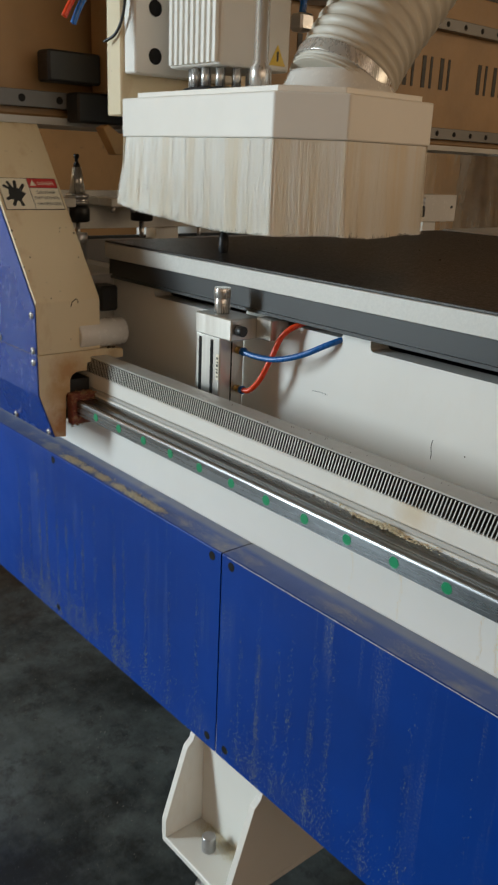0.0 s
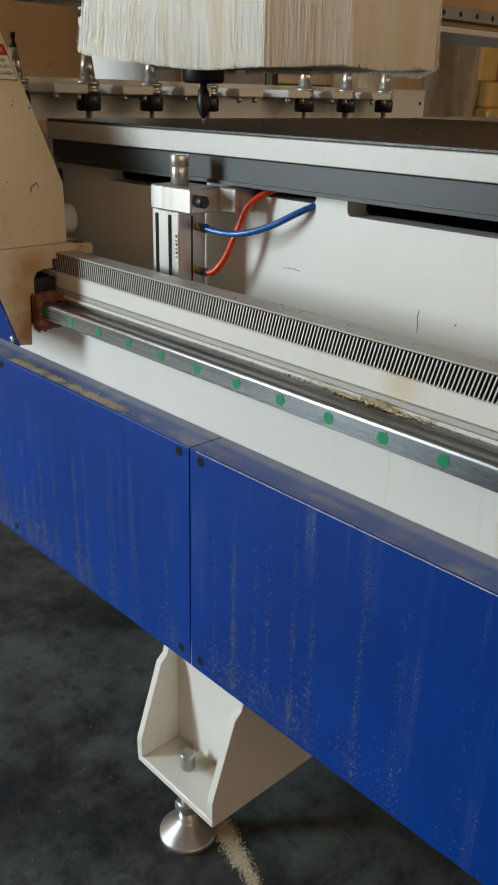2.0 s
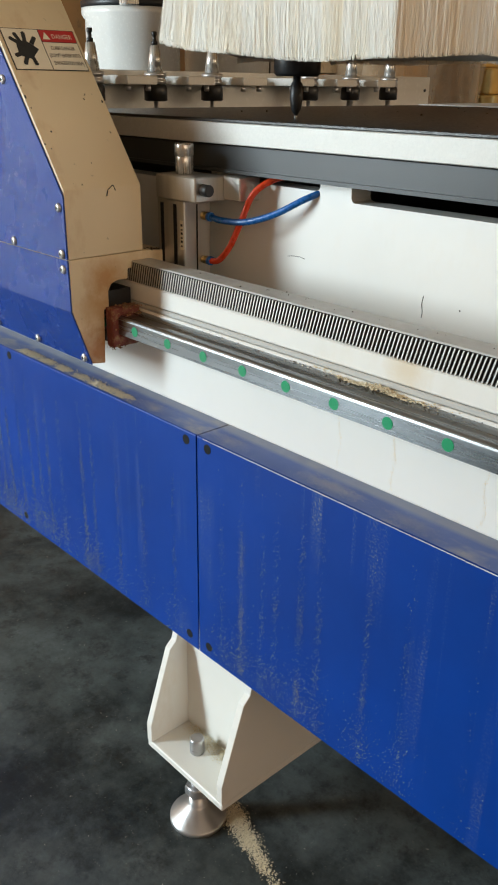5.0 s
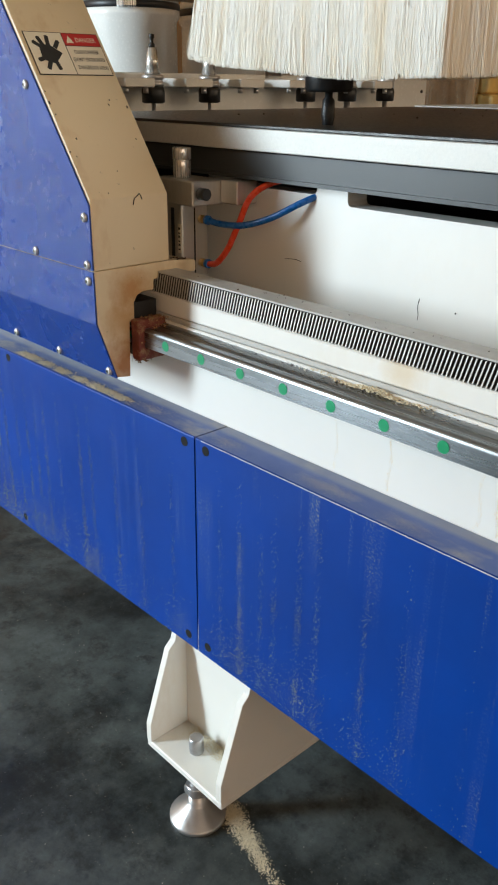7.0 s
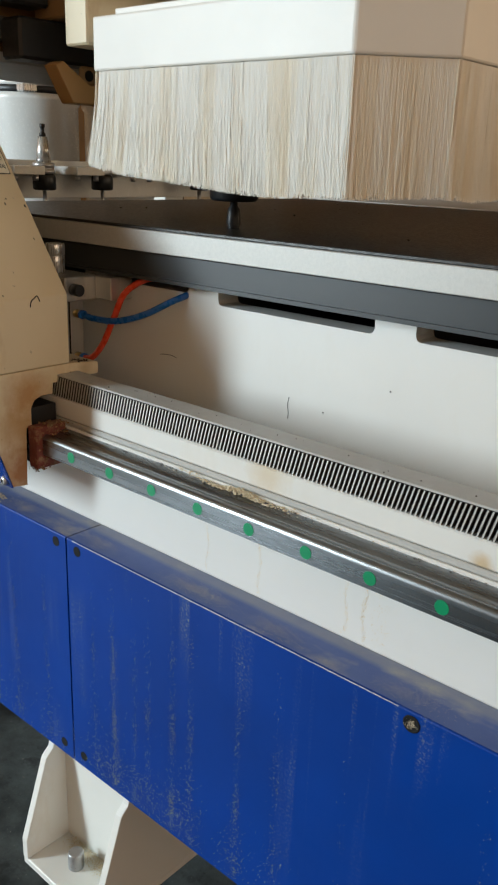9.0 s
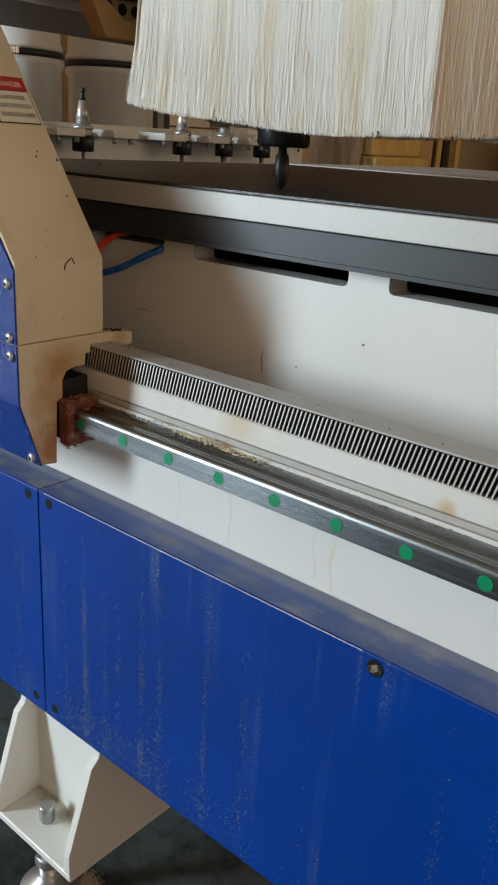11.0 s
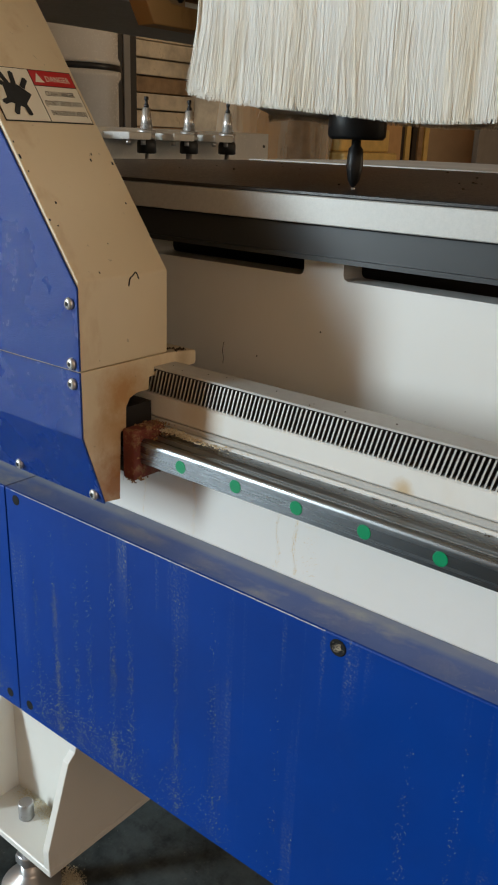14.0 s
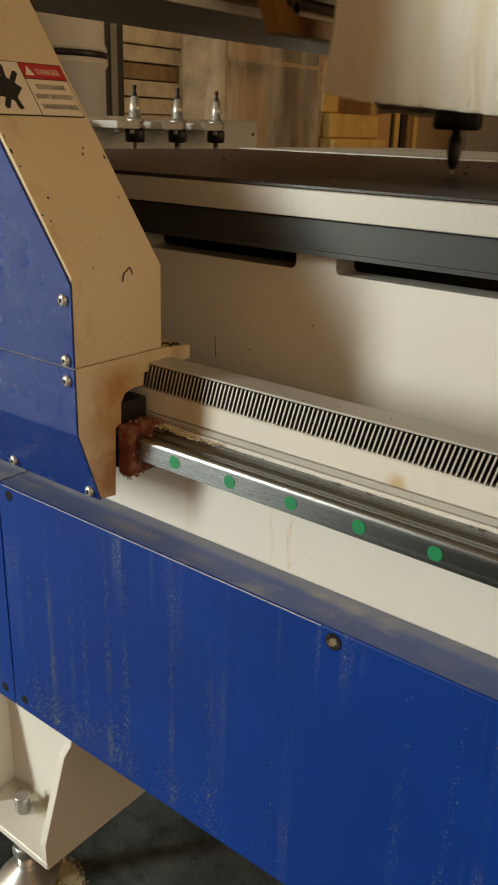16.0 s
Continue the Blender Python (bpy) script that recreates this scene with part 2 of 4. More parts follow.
HOSE = surface("grey_ribbed_hose", (0.58, 0.54, 0.46), 0.45, vary=0.1)
SAWDUST = by_piece("sawdust_grain", (0.60, 0.51, 0.34), (0.88, 0.81, 0.63), 0.95)
CRUMB = by_piece("pale_crumb", (0.3, 0.28, 0.25), (0.55, 0.52, 0.46), 0.9)
CLING = by_piece("clinging_dust", (0.24, 0.27, 0.13), (0.50, 0.51, 0.30), 0.9)
CLUMP = by_piece("greyed_sawdust", (0.48, 0.43, 0.34), (0.72, 0.65, 0.52), 0.95)
# Near-white for the painted glint and the chips on the panel bend.
GLINTCHIP = by_piece("glint_and_chip_white", (0.7, 0.74, 0.8), (0.9, 0.92, 0.95), 0.5)
DRIP = by_piece("tan_drip_dust", (0.72, 0.50, 0.20), (0.86, 0.70, 0.42), 0.9)
RUSTCRUMB = by_piece("oily_crumb", (0.12, 0.05, 0.025), (0.42, 0.26, 0.12), 0.9)
CHIPS = by_piece("dark_chip", (0.02, 0.012, 0.008), (0.09, 0.055, 0.03), 0.8)
FLOORM = dark_floor("worn_dark_concrete")
# Aged cream paint, browned further for the dim light on the beam.
BEAMPAINT = surface("dimmed_beam_paint", (0.34, 0.205, 0.09), 0.45, vary=0.2, dirt=(0.3, 0.17, 0.06), dirt_lo=0.62)
RED = surface("red_label", (0.5, 0.02, 0.02), 0.4, bump=0)
LABEL = surface("cream_label", (0.78, 0.72, 0.58), 0.4, vary=0.05, bump=0)
INK = surface("black_ink", (0.012, 0.011, 0.01), 0.5, bump=0)
YELLOW = surface("yellow_label", (0.75, 0.5, 0.03), 0.4, bump=0)
PALEWOOD = surface("weathered_pale_board", (0.66, 0.56, 0.42), 0.65, vary=0.3, scale=9, dirt=(0.25, 0.17, 0.09), dirt_lo=0.6)
WOOD = surface("raw_brown_wood", (0.30, 0.19, 0.10), 0.6, vary=0.35, scale=12)
CARD = surface("cardboard", (0.52, 0.32, 0.15), 0.75, vary=0.15)
PAPER = surface("yellow_wrapping_paper", (0.66, 0.46, 0.16), 0.4, vary=0.2, scale=10, bump=0.5, fine=40)
# Brown of the far walls is saturated to warm the bounced light.
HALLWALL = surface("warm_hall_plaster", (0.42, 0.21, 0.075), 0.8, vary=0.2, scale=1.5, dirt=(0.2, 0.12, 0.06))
# Walls out of view get a paler ochre that bounces warm fill.
BOUNCEWALL = surface("warm_bounce_plaster", (0.68, 0.48, 0.27), 0.85, vary=0.15, scale=1.5, dirt=(0.35, 0.24, 0.13))
CEIL = surface("hall_ceiling", (0.34, 0.26, 0.17), 0.85, vary=0.2, scale=1.5)
DRUM = surface("white_tank_enamel", (0.74, 0.72, 0.68), 0.22, vary=0.05)
GREYBOARD = surface("grey_board", (0.25, 0.24, 0.23), 0.6)


# ---- builders ----
def box(bm, x0, x1, y0, y1, z0, z1, bev=0.0, seg=1):
    g = bmesh.ops.create_cube(bm, size=1.0)
    vs = g["verts"]
    for v in vs:
        v.co = ((x0 + x1) / 2 + v.co.x * (x1 - x0), (y0 + y1) / 2 + v.co.y * (y1 - y0), (z0 + z1) / 2 + v.co.z * (z1 - z0))
    if bev:
        es = list({e for v in vs for e in v.link_edges})
        bmesh.ops.bevel(bm, geom=es, offset=bev, segments=seg, affect="EDGES", profile=0.5)
    return bm


def boxes(*rows, bev=0.0, seg=1):
    bm = bmesh.new()
    for r in rows:
        box(bm, *r, bev=bev, seg=seg)
    return bm


def prism(pts, axis, a, b, bev=0.0):
    """A plate with the outline pts, from a to b along an axis; pts are the other two coordinates in xyz order."""
    bm = bmesh.new()

    def at(p, h):
        return {"x": (h, *p), "y": (p[0], h, p[1]), "z": (*p, h)}[axis]
    lo = [bm.verts.new(at(p, a)) for p in pts]
    hi = [bm.verts.new(at(p, b)) for p in pts]
    n = len(pts)
    bm.faces.new(lo)
    bm.faces.new(hi)
    for i in range(n):
        bm.faces.new((lo[i], lo[(i + 1) % n], hi[(i + 1) % n], hi[i]))
    bmesh.ops.recalc_face_normals(bm, faces=bm.faces)
    if bev:
        bmesh.ops.bevel(bm, geom=list(bm.edges), offset=bev, segments=2, affect="EDGES", profile=0.5)
    return bm


def lathe(profile, seg=24, at=(0, 0, 0), axis="z"):
    """A turned body from (radius, height) pairs."""
    bm = bmesh.new()
    rings = []
    for r, h in profile:
        ring = []
        for i in range(seg):
            c, s = r * math.cos(2 * math.pi * i / seg), r * math.sin(2 * math.pi * i / seg)
            p = {"z": (c, s, h), "x": (h, c, s), "y": (c, h, s)}[axis]
            ring.append(bm.verts.new((p[0] + at[0], p[1] + at[1], p[2] + at[2])))
        rings.append(ring)
    for a, b in zip(rings, rings[1:]):
        for i in range(seg):
            bm.faces.new((a[i], a[(i + 1) % seg], b[(i + 1) % seg], b[i]))
    bm.faces.new(rings[0])
    bm.faces.new(rings[-1])
    bmesh.ops.recalc_face_normals(bm, faces=bm.faces)
    for f in bm.faces:
        f.smooth = len(f.verts) == 4
    return bm


def tube(pts, r, seg=12, ribs=None):
    """A round tube through points; ribs: radius factor along it."""
    bm = bmesh.new()
    ps = [Vector(p) for p in pts]
    fine = []
    for i in range(len(ps) - 1):
        p0, p1, p2, p3 = ps[max(i - 1, 0)], ps[i], ps[i + 1], ps[min(i + 2, len(ps) - 1)]
        k = 12 if not ribs else ribs
        for j in range(k):
            u = j / k
            fine.append(0.5 * (2 * p1 + (p2 - p0) * u + (2 * p0 - 5 * p1 + 4 * p2 - p3) * u * u + (3 * p1 - p0 - 3 * p2 + p3) * u ** 3))
    fine.append(ps[-1])
    rings = []
    for i, p in enumerate(fine):
        d = (fine[min(i + 1, len(fine) - 1)] - fine[max(i - 1, 0)]).normalized()
        a = d.cross(Vector((0.3, 1, 0.2))).normalized()
        b = d.cross(a)
        rr = r * ((0.97, 1.04, 1.075, 1.04)[i % 4] if ribs else 1)
        rings.append([bm.verts.new(p + rr * (math.cos(2 * math.pi * k / seg) * a + math.sin(2 * math.pi * k / seg) * b)) for k in range(seg)])
    for a, b in zip(rings, rings[1:]):
        for i in range(seg):
            bm.faces.new((a[i], a[(i + 1) % seg], b[(i + 1) % seg], b[i])).smooth = True
    bm.faces.new(rings[0])
    bm.faces.new(rings[-1])
    bmesh.ops.recalc_face_normals(bm, faces=bm.faces)
    return bm


def thing(name, at, label, category, group="", kind=""):
    e = new(name)
    e.empty_display_size = 0.05
    e.location = at
    return tagged(e, label, category, group, kind)


def part(name, bm, material, parent, label=""):
    """Links a bmesh, built in world places, as one mesh under a thing or a part."""
    top = parent
    while top.parent:
        top = top.parent
    me = bpy.data.meshes.new(name)
    bm.transform(Matrix.Translation(-Vector(top.location)))
    bm.to_mesh(me)
    bm.free()
    me.materials.append(material)
    ob = new(name, me)
    ob.parent = parent
    return tagged(ob, label)


def single(name, bm, material, label, category="", group="", kind="", at=(0, 0, 0)):
    me = bpy.data.meshes.new(name)
    bm.transform(Matrix.Translation(-Vector(at)))
    bm.to_mesh(me)
    bm.free()
    me.materials.append(material)
    ob = new(name, me)
    ob.location = at
    return tagged(ob, label, category, group, kind)


def grains(rng, n, place, smin, smax, flat=0.6):
    """Many small uneven grains as one mesh; place() gives the spot of each."""
    vs, fs = [], []
    base = [(1, 0, 0), (-1, 0, 0), (0, 1, 0), (0, -1, 0), (0, 0, 1), (0, 0, -1)]
    tri = [(0, 2, 4), (2, 1, 4), (1, 3, 4), (3, 0, 4), (2, 0, 5), (1, 2, 5), (3, 1, 5), (0, 3, 5)]
    for _ in range(n):
        p = place(rng)
        s = rng.uniform(smin, smax)
        a = rng.uniform(0, math.pi)
        k = len(vs)
        for x, y, z in base:
            x, y = x * math.cos(a) - y * math.sin(a) * 0.7, x * math.sin(a) + y * math.cos(a) * 0.7
            j = s * rng.uniform(0.6, 1.25)
            vs.append((p[0] + x * j, p[1] + y * j, p[2] + z * j * flat + s * flat * 0.5))
        fs += [(a0 + k, b0 + k, c0 + k) for a0, b0, c0 in tri]
    bm = bmesh.new()
    me = bpy.data.meshes.new("grain")
    me.from_pydata(vs, [], fs)
    bm.from_mesh(me)
    bpy.data.meshes.remove(me)
    return bm


# ---- the hall ----
single("floor", boxes((-7, 6, -6, 9, -0.15, GROUND)), FLOORM, "worn dark concrete workshop floor, dusty and stained, daylight painted pale by the door", "floor", kind="structure")


def pierced(axis, at, thick, lo, hi, top, a0, a1, z0, z1):
    """A wall across an axis at a place, with one opening through it."""
    rows = [(lo, a0, GROUND, top), (a1, hi, GROUND, top), (a0, a1, z1, top)]
    if z0 > GROUND:
        rows.append((a0, a1, GROUND, z0))
    bm = bmesh.new()
    for u0, u1, v0, v1 in rows:
        if axis == "y":
            box(bm, u0, u1, at, at + thick, v0, v1)
        else:
            box(bm, at, at + thick, u0, u1, v0, v1)
    return bm


single("wall_south", pierced("y", -3.8, 0.2, -4.6, 4.2, 3.6, -3.65, -2.15, GROUND, 3.2), BOUNCEWALL, "unseen ochre hall wall with a wide open door, bouncing warm light", "wall", kind="structure")
# Wall out of view; both openings are added to hold the fill lamps.
east = pierced("x", 4.0, 0.2, -3.6, 2.6, 3.6, -3.5, 1.3, 0.9, 3.1)
for row in ((2.6, 3.3, GROUND, 3.6), (6.1, 8.2, GROUND, 3.6), (3.3, 6.1, 3.1, 3.6), (3.3, 6.1, GROUND, 1.1)):
    box(east, 4.0, 4.2, *row)
single("wall_east", east, BOUNCEWALL, "unseen hall wall with two openings added for fill light", "wall", kind="structure")
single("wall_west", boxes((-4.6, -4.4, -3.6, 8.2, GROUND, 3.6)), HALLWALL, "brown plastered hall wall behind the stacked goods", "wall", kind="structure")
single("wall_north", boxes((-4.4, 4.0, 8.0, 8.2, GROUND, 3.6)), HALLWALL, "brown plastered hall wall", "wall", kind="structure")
# Ceiling out of view, added to keep sky light out of the hall.
single("ceiling", boxes((-4.6, 4.2, -3.8, 8.2, 3.6, 3.7)), CEIL, "unseen brown ceiling closing the hall off from the sky", "ceiling", kind="structure")

# ---- the router bed ----
X0, X1 = -0.86, 1.3
bed = thing("router_bed", (0.2, 0.4, GROUND), "white and blue steel bed of a woodworking router, dusted with sawdust", "machine bed")

panel_label = "blue painted sheet panel with sawdust streaks"


def side_panel(x0, x1, holes):
    """Folded sheet: a tall face, a bend and a narrow top flange."""
    pts = [(-0.0096, 0.354), (-0.0096, 0.6318), (-0.0091, 0.6330), (-0.0079, 0.6335), (0.037, 0.6335), (0.037, 0.6317), (-0.0074, 0.6321), (-0.0077, 0.6319), (-0.0078, 0.6314), (-0.0078, 0.354)]
    face = part("side_panel", prism(pts[:2] + pts[8:], "x", x0, x1), BLUE, bed, panel_label)
    bend = part("bent_edge", prism(pts[1:4] + pts[6:9], "x", x0, x1), BLUE, face, "glossy bend of the blue sheet")
    part("flange", prism(pts[3:7], "x", x0, x1), DUSTY, face, "dusty folded top edge of the panel")
    for hx, hz in holes:
        bm = lathe([(0.0056, -0.0100), (0.0056, -0.0097)], 16, (hx, 0, hz), "y")
        hole = part("screw_hole", bm, HOLE, face)
    return face


side_panel(-1.35, -0.0622, [(-0.0785, 0.6232), (-0.0785, 0.3691), (-0.4742, 0.6232), (-0.4742, 0.3691), (-0.9, 0.6232)])
wide = side_panel(-0.0596, 1.3, [(-0.0427, 0.6232), (-0.0427, 0.3691)])
screw = part("screw", lathe([(0.0072, -0.0098), (0.0072, -0.0101), (0.0062, -0.0104), (0.0058, -0.0101), (0.004, -0.0101)], 18, (0.3523, 0, 0.6232), "y"), HOLE, wide, "dusty recessed socket screw")
part("dust", grains(random.Random(5), 60, lambda r: (0.3523 + r.gauss(0, 0.002), -0.0104, 0.6232 + r.gauss(0, 0.002)), 0.0003, 0.0008), SAWDUST, screw)

part("side_beam", boxes((-1.35, X1, 0.038, 0.062, 0.36, 0.7345), (-1.35, X1, 0.031, 0.0379, 0.7045, 0.7345), bev=0.0015), WALLWHITE, bed, "white painted bed beam with faint drips")
# Grey colour here paints the shade of a groove above the rail.
part("groove_shade_strip", boxes((-1.35, X1, 0.033, 0.0615, 0.735, 0.7405), bev=0.001), STRIP, bed)
part("upper_beam", boxes((-1.35, X1, 0.0335, 0.0615, 0.741, 0.7625), bev=0.0015), BEAMWHITE, bed, "white beam under the rack with oil stains")

# profiled linear rail with its caps
rp = [(0.0, 0.7097), (0.0, 0.7262)] + [(0.0052 - 0.0052 * math.cos(a), 0.7262 + 0.0050 * math.sin(a)) for a in (radians(10 * k) for k in range(1, 10))]
rp += [(0.0068, 0.7309), (0.0085, 0.7300), (0.0115, 0.7284), (0.0145, 0.7279), (0.0175, 0.7282), (0.0215, 0.7302), (0.0255, 0.7318), (0.0309, 0.7318), (0.0309, 0.7085), (0.0255, 0.7085), (0.0175, 0.7108), (0.0125, 0.7108), (0.0065, 0.7085), (0.0018, 0.7085)]
rail = part("linear_rail", prism(rp, "x", -1.3, X1), RAILSTEEL, bed, "polished steel guide rail with green caps")
for k in range(-21, 22):
    part("cap", lathe([(0.0057, -0.0001), (0.0057, -0.0003), (0.0055, -0.0004)], 18, (0.06 * k, 0, 0.7188), "y"), GREEN, rail, "round green plastic cap")

# helical rack
# Shade between teeth is coloured in with dark steel; lit tips are brighter.
rack = part("gear_rack", boxes((-1.3, X1, 0.0393, 0.0485, 0.7632, 0.7852), bev=0.0006), RACKSHADE, bed, "ground steel helical gear rack")
bm = bmesh.new()
pitch, lean = 0.00417, 0.0058
tips = bmesh.new()
for i in range(int(2.5 / pitch)):
    x = -1.25 + i * pitch
    vs = []
    for z, dx in ((0.7634, 0.0), (0.7852, lean)):
        for px, py in ((-0.0010, 0.0392), (-0.00075, 0.0335), (0.00075, 0.0335), (0.0010, 0.0392)):
            vs.append(bm.verts.new((x + dx + px, py, z)))
    for a, b in ((0, 1), (1, 2), (2, 3), (3, 0)):
        bm.faces.new((vs[a], vs[b], vs[b + 4], vs[a + 4]))
    bm.faces.new(vs[:4])
    bm.faces.new(vs[4:])
    tip = [tips.verts.new((x + dx + px, py, z)) for z, dx in ((0.7634, 0.0), (0.7852, lean)) for px, py in ((-0.0007, 0.0334), (-0.0007, 0.0330), (0.0007, 0.0330), (0.0007, 0.0334))]
    for q in ((0, 1, 5, 4), (1, 2, 6, 5), (2, 3, 7, 6), (3, 0, 4, 7), (0, 1, 2, 3), (4, 5, 6, 7)):
        tips.faces.new([tip[i] for i in q])
bmesh.ops.recalc_face_normals(tips, faces=tips.faces)
bmesh.ops.recalc_face_normals(bm, faces=bm.faces)
part("teeth", bm, RACKSHADE, rack, "slanted steel teeth coloured dark for shade")
tagged(part("lit_tip", tips, RACKGREY, rack), "tooth tips coloured bright as lit steel", kind="stuff")
part("rack_cover", boxes((-1.3, X1, 0.0335, 0.0605, 0.7856, 0.7876), bev=0.0005), STRIP, rack, "grey strip on top of the rack")

# inner wall with notches in its top edge
wy0, wy1 = 0.144, 0.174
top, low = 0.894, 0.867
edge = [(-1.35, 0.45), (X1, 0.45), (X1, top)]
for a, b in ((0.835, 0.64), (0.60, 0.475), (0.4345, 0.2365), (0.1945, 0.0035), (-0.0395, -0.165), (-0.215, -0.43)):
    lo = low if (a, b) != (-0.0395, -0.165) else 0.8745
    for u, s in ((a, -1), (b, 1)):
        if s < 0:
            edge += [(u, top), (u, lo + 0.005), (u - 0.0015, lo + 0.0015), (u - 0.005, lo)]
        else:
            edge += [(u + 0.005, lo), (u + 0.0015, lo + 0.0015), (u, lo + 0.005), (u, top)]
edge += [(-1.35, top)]
part("inner_wall", prism(edge, "y", wy0, wy1), WALLWHITE, bed, "white painted bed wall notched along the top")
part("cross_floor", boxes((-1.35, X1, 0.1745, 2.279, 0.56, 0.565)), DARKBEAM, bed)
bm = bmesh.new()
for a in (-1.2, -0.62, -0.02, 0.21, 0.62, 1.1):
    box(bm, a - 0.004, a + 0.004, 0.1745, 1.6, 0.566, 0.88)
part("rib", bm, DARKBEAM, bed)
part("outer_wall", boxes((-1.35, X1, 2.28, 2.46, 0.3, 0.78)), WALLWHITE, bed)

# table
table = part("table_frame", boxes((-0.532, X1, 0.127, 1.66, 0.8865, 0.9145), bev=0.0015), DARKBEAM, bed, "dark grey steel table frame")
part("frame_lip", boxes((-0.532, X1, 0.1235, 0.1268, 0.8845, 0.8885)), DARKBEAM, table)
part("table_edge", boxes((-0.529, X1, 0.118, 1.66, 0.915, 0.9376), bev=0.0008), ALU, table, "pale aluminium table edge")
part("table_mat", boxes((-0.528, X1, 0.1185, 0.955, 0.938, 0.9412), bev=0.0006), MAT, table, "dark worn mat with chips")
part("spoil_board", boxes((-0.528, X1, 0.9565, 1.655, 0.938, 0.9435), bev=0.0008), BOARD, table, "pale dusty board on the table")

# welded levelling foot
foot = part("foot_bracket", boxes((-0.147, 0.0045, -0.0305, 0.16, 0.1605, 0.1705), bev=0.0012), WHITE, bed, "white welded steel foot bracket")
for a in (-0.147, -0.0055):
    pts = [(-0.031, 0.171), (-0.031, 0.199), (0.0015, 0.298), (0.0035, 0.304), (0.0135, 0.313), (0.0165, 0.325), (0.0165, 0.36), (0.16, 0.36), (0.16, 0.171)]
    part("gusset", prism(pts, "x", a, a + 0.01, 0.0008), WHITE, foot)
part("back_plate", boxes((-0.1365, -0.006, 0.031, 0.041, 0.171, 0.36)), WHITE, foot)
level = part("levelling_foot", lathe([(0.0375, GROUND), (0.0385, GROUND + 0.001), (0.0385, GROUND + 0.006), (0.037, GROUND + 0.0075), (0.0155, GROUND + 0.025), (0.0125, GROUND + 0.028), (0.0125, GROUND + 0.043)], 36, (-0.085, 0.004, 0)), PADSTEEL, bed, "grey steel levelling foot on the floor")
part("threaded_rod", lathe([r for i in range(42) for r in ((0.0098, 0.09 + i * 0.0024), (0.0088, 0.0912 + i * 0.0024))] + [(0.0098, 0.1925), (0.0085, 0.194)], 16, (-0.085, 0.004, 0)), STEEL, level)
part("lock_nut", lathe([(0.0165, 0.1005), (0.0175, 0.103), (0.0175, 0.113), (0.0165, 0.1155)], 6, (-0.085, 0.004, 0)), STEEL, level)
part("nut", lathe([(0.0150, 0.1455), (0.0150, 0.1595)], 6, (-0.085, 0.004, 0)), STEEL, level)
for xx in (-1.2, 0.78):
    f2 = part("foot_bracket", boxes((xx - 0.147, xx + 0.0045, -0.0305, 0.16, 0.1605, 0.1705), bev=0.0012), WHITE, bed)
    for a in (-0.147, -0.0055):
        part("gusset", prism([(-0.031, 0.171), (-0.031, 0.199), (0.0035, 0.3), (0.016, 0.36), (0.16, 0.36), (0.16, 0.171)], "x", xx + a, xx + a + 0.01), WHITE, f2)
    part("levelling_foot", lathe([(0.0415, GROUND), (0.0415, GROUND + 0.009), (0.0125, GROUND + 0.038), (0.008, GROUND + 0.04), (0.008, 0.19)], 24, (xx - 0.085, 0.004, 0)), STEEL, bed)

# pop-up positioning cylinder in front of the wall
px, py = -0.2015, 0.0925
cyl = part("locating_cylinder", boxes((-0.2365, -0.1865, 0.0785, 0.118, 0.58, 0.8548), bev=0.002, seg=2), ALUBODY, bed, "grey aluminium pneumatic cylinder")
for gx_ in (-0.2265, -0.2025):
    part("groove", boxes((gx_ - 0.003, gx_ + 0.003, 0.0781, 0.0784, 0.581, 0.85)), HOLE, cyl)
part("corner_groove", boxes((-0.1864, -0.1861, 0.0965, 0.0985, 0.6, 0.85)), HOLE, cyl)
part("clamp_block", boxes((-0.2295, -0.1575, 0.072, 0.118, 0.8555, 0.8825), bev=0.0015), ALUBODY, cyl, "brushed aluminium clamp block")
part("mount_plate", boxes((-0.1572, -0.1295, 0.112, 0.143, 0.857, 0.8825), bev=0.001), ALUBODY, cyl)
pin = part("locating_pin", lathe([(0.0100, 0.8828), (0.0100, 0.9008), (0.0097, 0.9012), (0.0097, 0.9018), (0.0106, 0.9022), (0.0106, 0.9138), (0.0099, 0.9148)], 28, (px, py, 0)), CHROME, cyl, "polished steel pin")
part("clamp_screw", lathe([(0.0066, -0.1572), (0.0066, -0.1462), (0.0058, -0.1452)], 16, (0, 0.0825, 0.869), "x"), BLACK, cyl)
part("clamp_screw", lathe([(0.0066, -0.2425), (0.0066, -0.2297)], 16, (0, 0.094, 0.866), "x"), BLACK, cyl)
part("nameplate", boxes((-0.1930, -0.1872, 0.0778, 0.0783, 0.80, 0.833)), LABEL, cyl, "small white label with unreadable marks")
bm = bmesh.new()
for i in range(6):
    box(bm, -0.1918, -0.1884, 0.0775, 0.0777, 0.8035 + i * 0.0046, 0.8052 + i * 0.0046 + (0.001 if i % 2 else 0))
part("mark", bm, INK, cyl)
for z, hm in ((0.8365, BLUEHOSE), (0.7865, REDHOSE)):
    part("fitting", lathe([(0.0048, -0.1863), (0.0048, -0.180), (0.0040, -0.1795), (0.0040, -0.177)], 14, (0, 0.107, z), "x"), BRASS, cyl)
    part("collar", lathe([(0.0052, -0.1768), (0.0052, -0.172)], 14, (0, 0.107, z), "x"), BLUEHOSE, cyl)
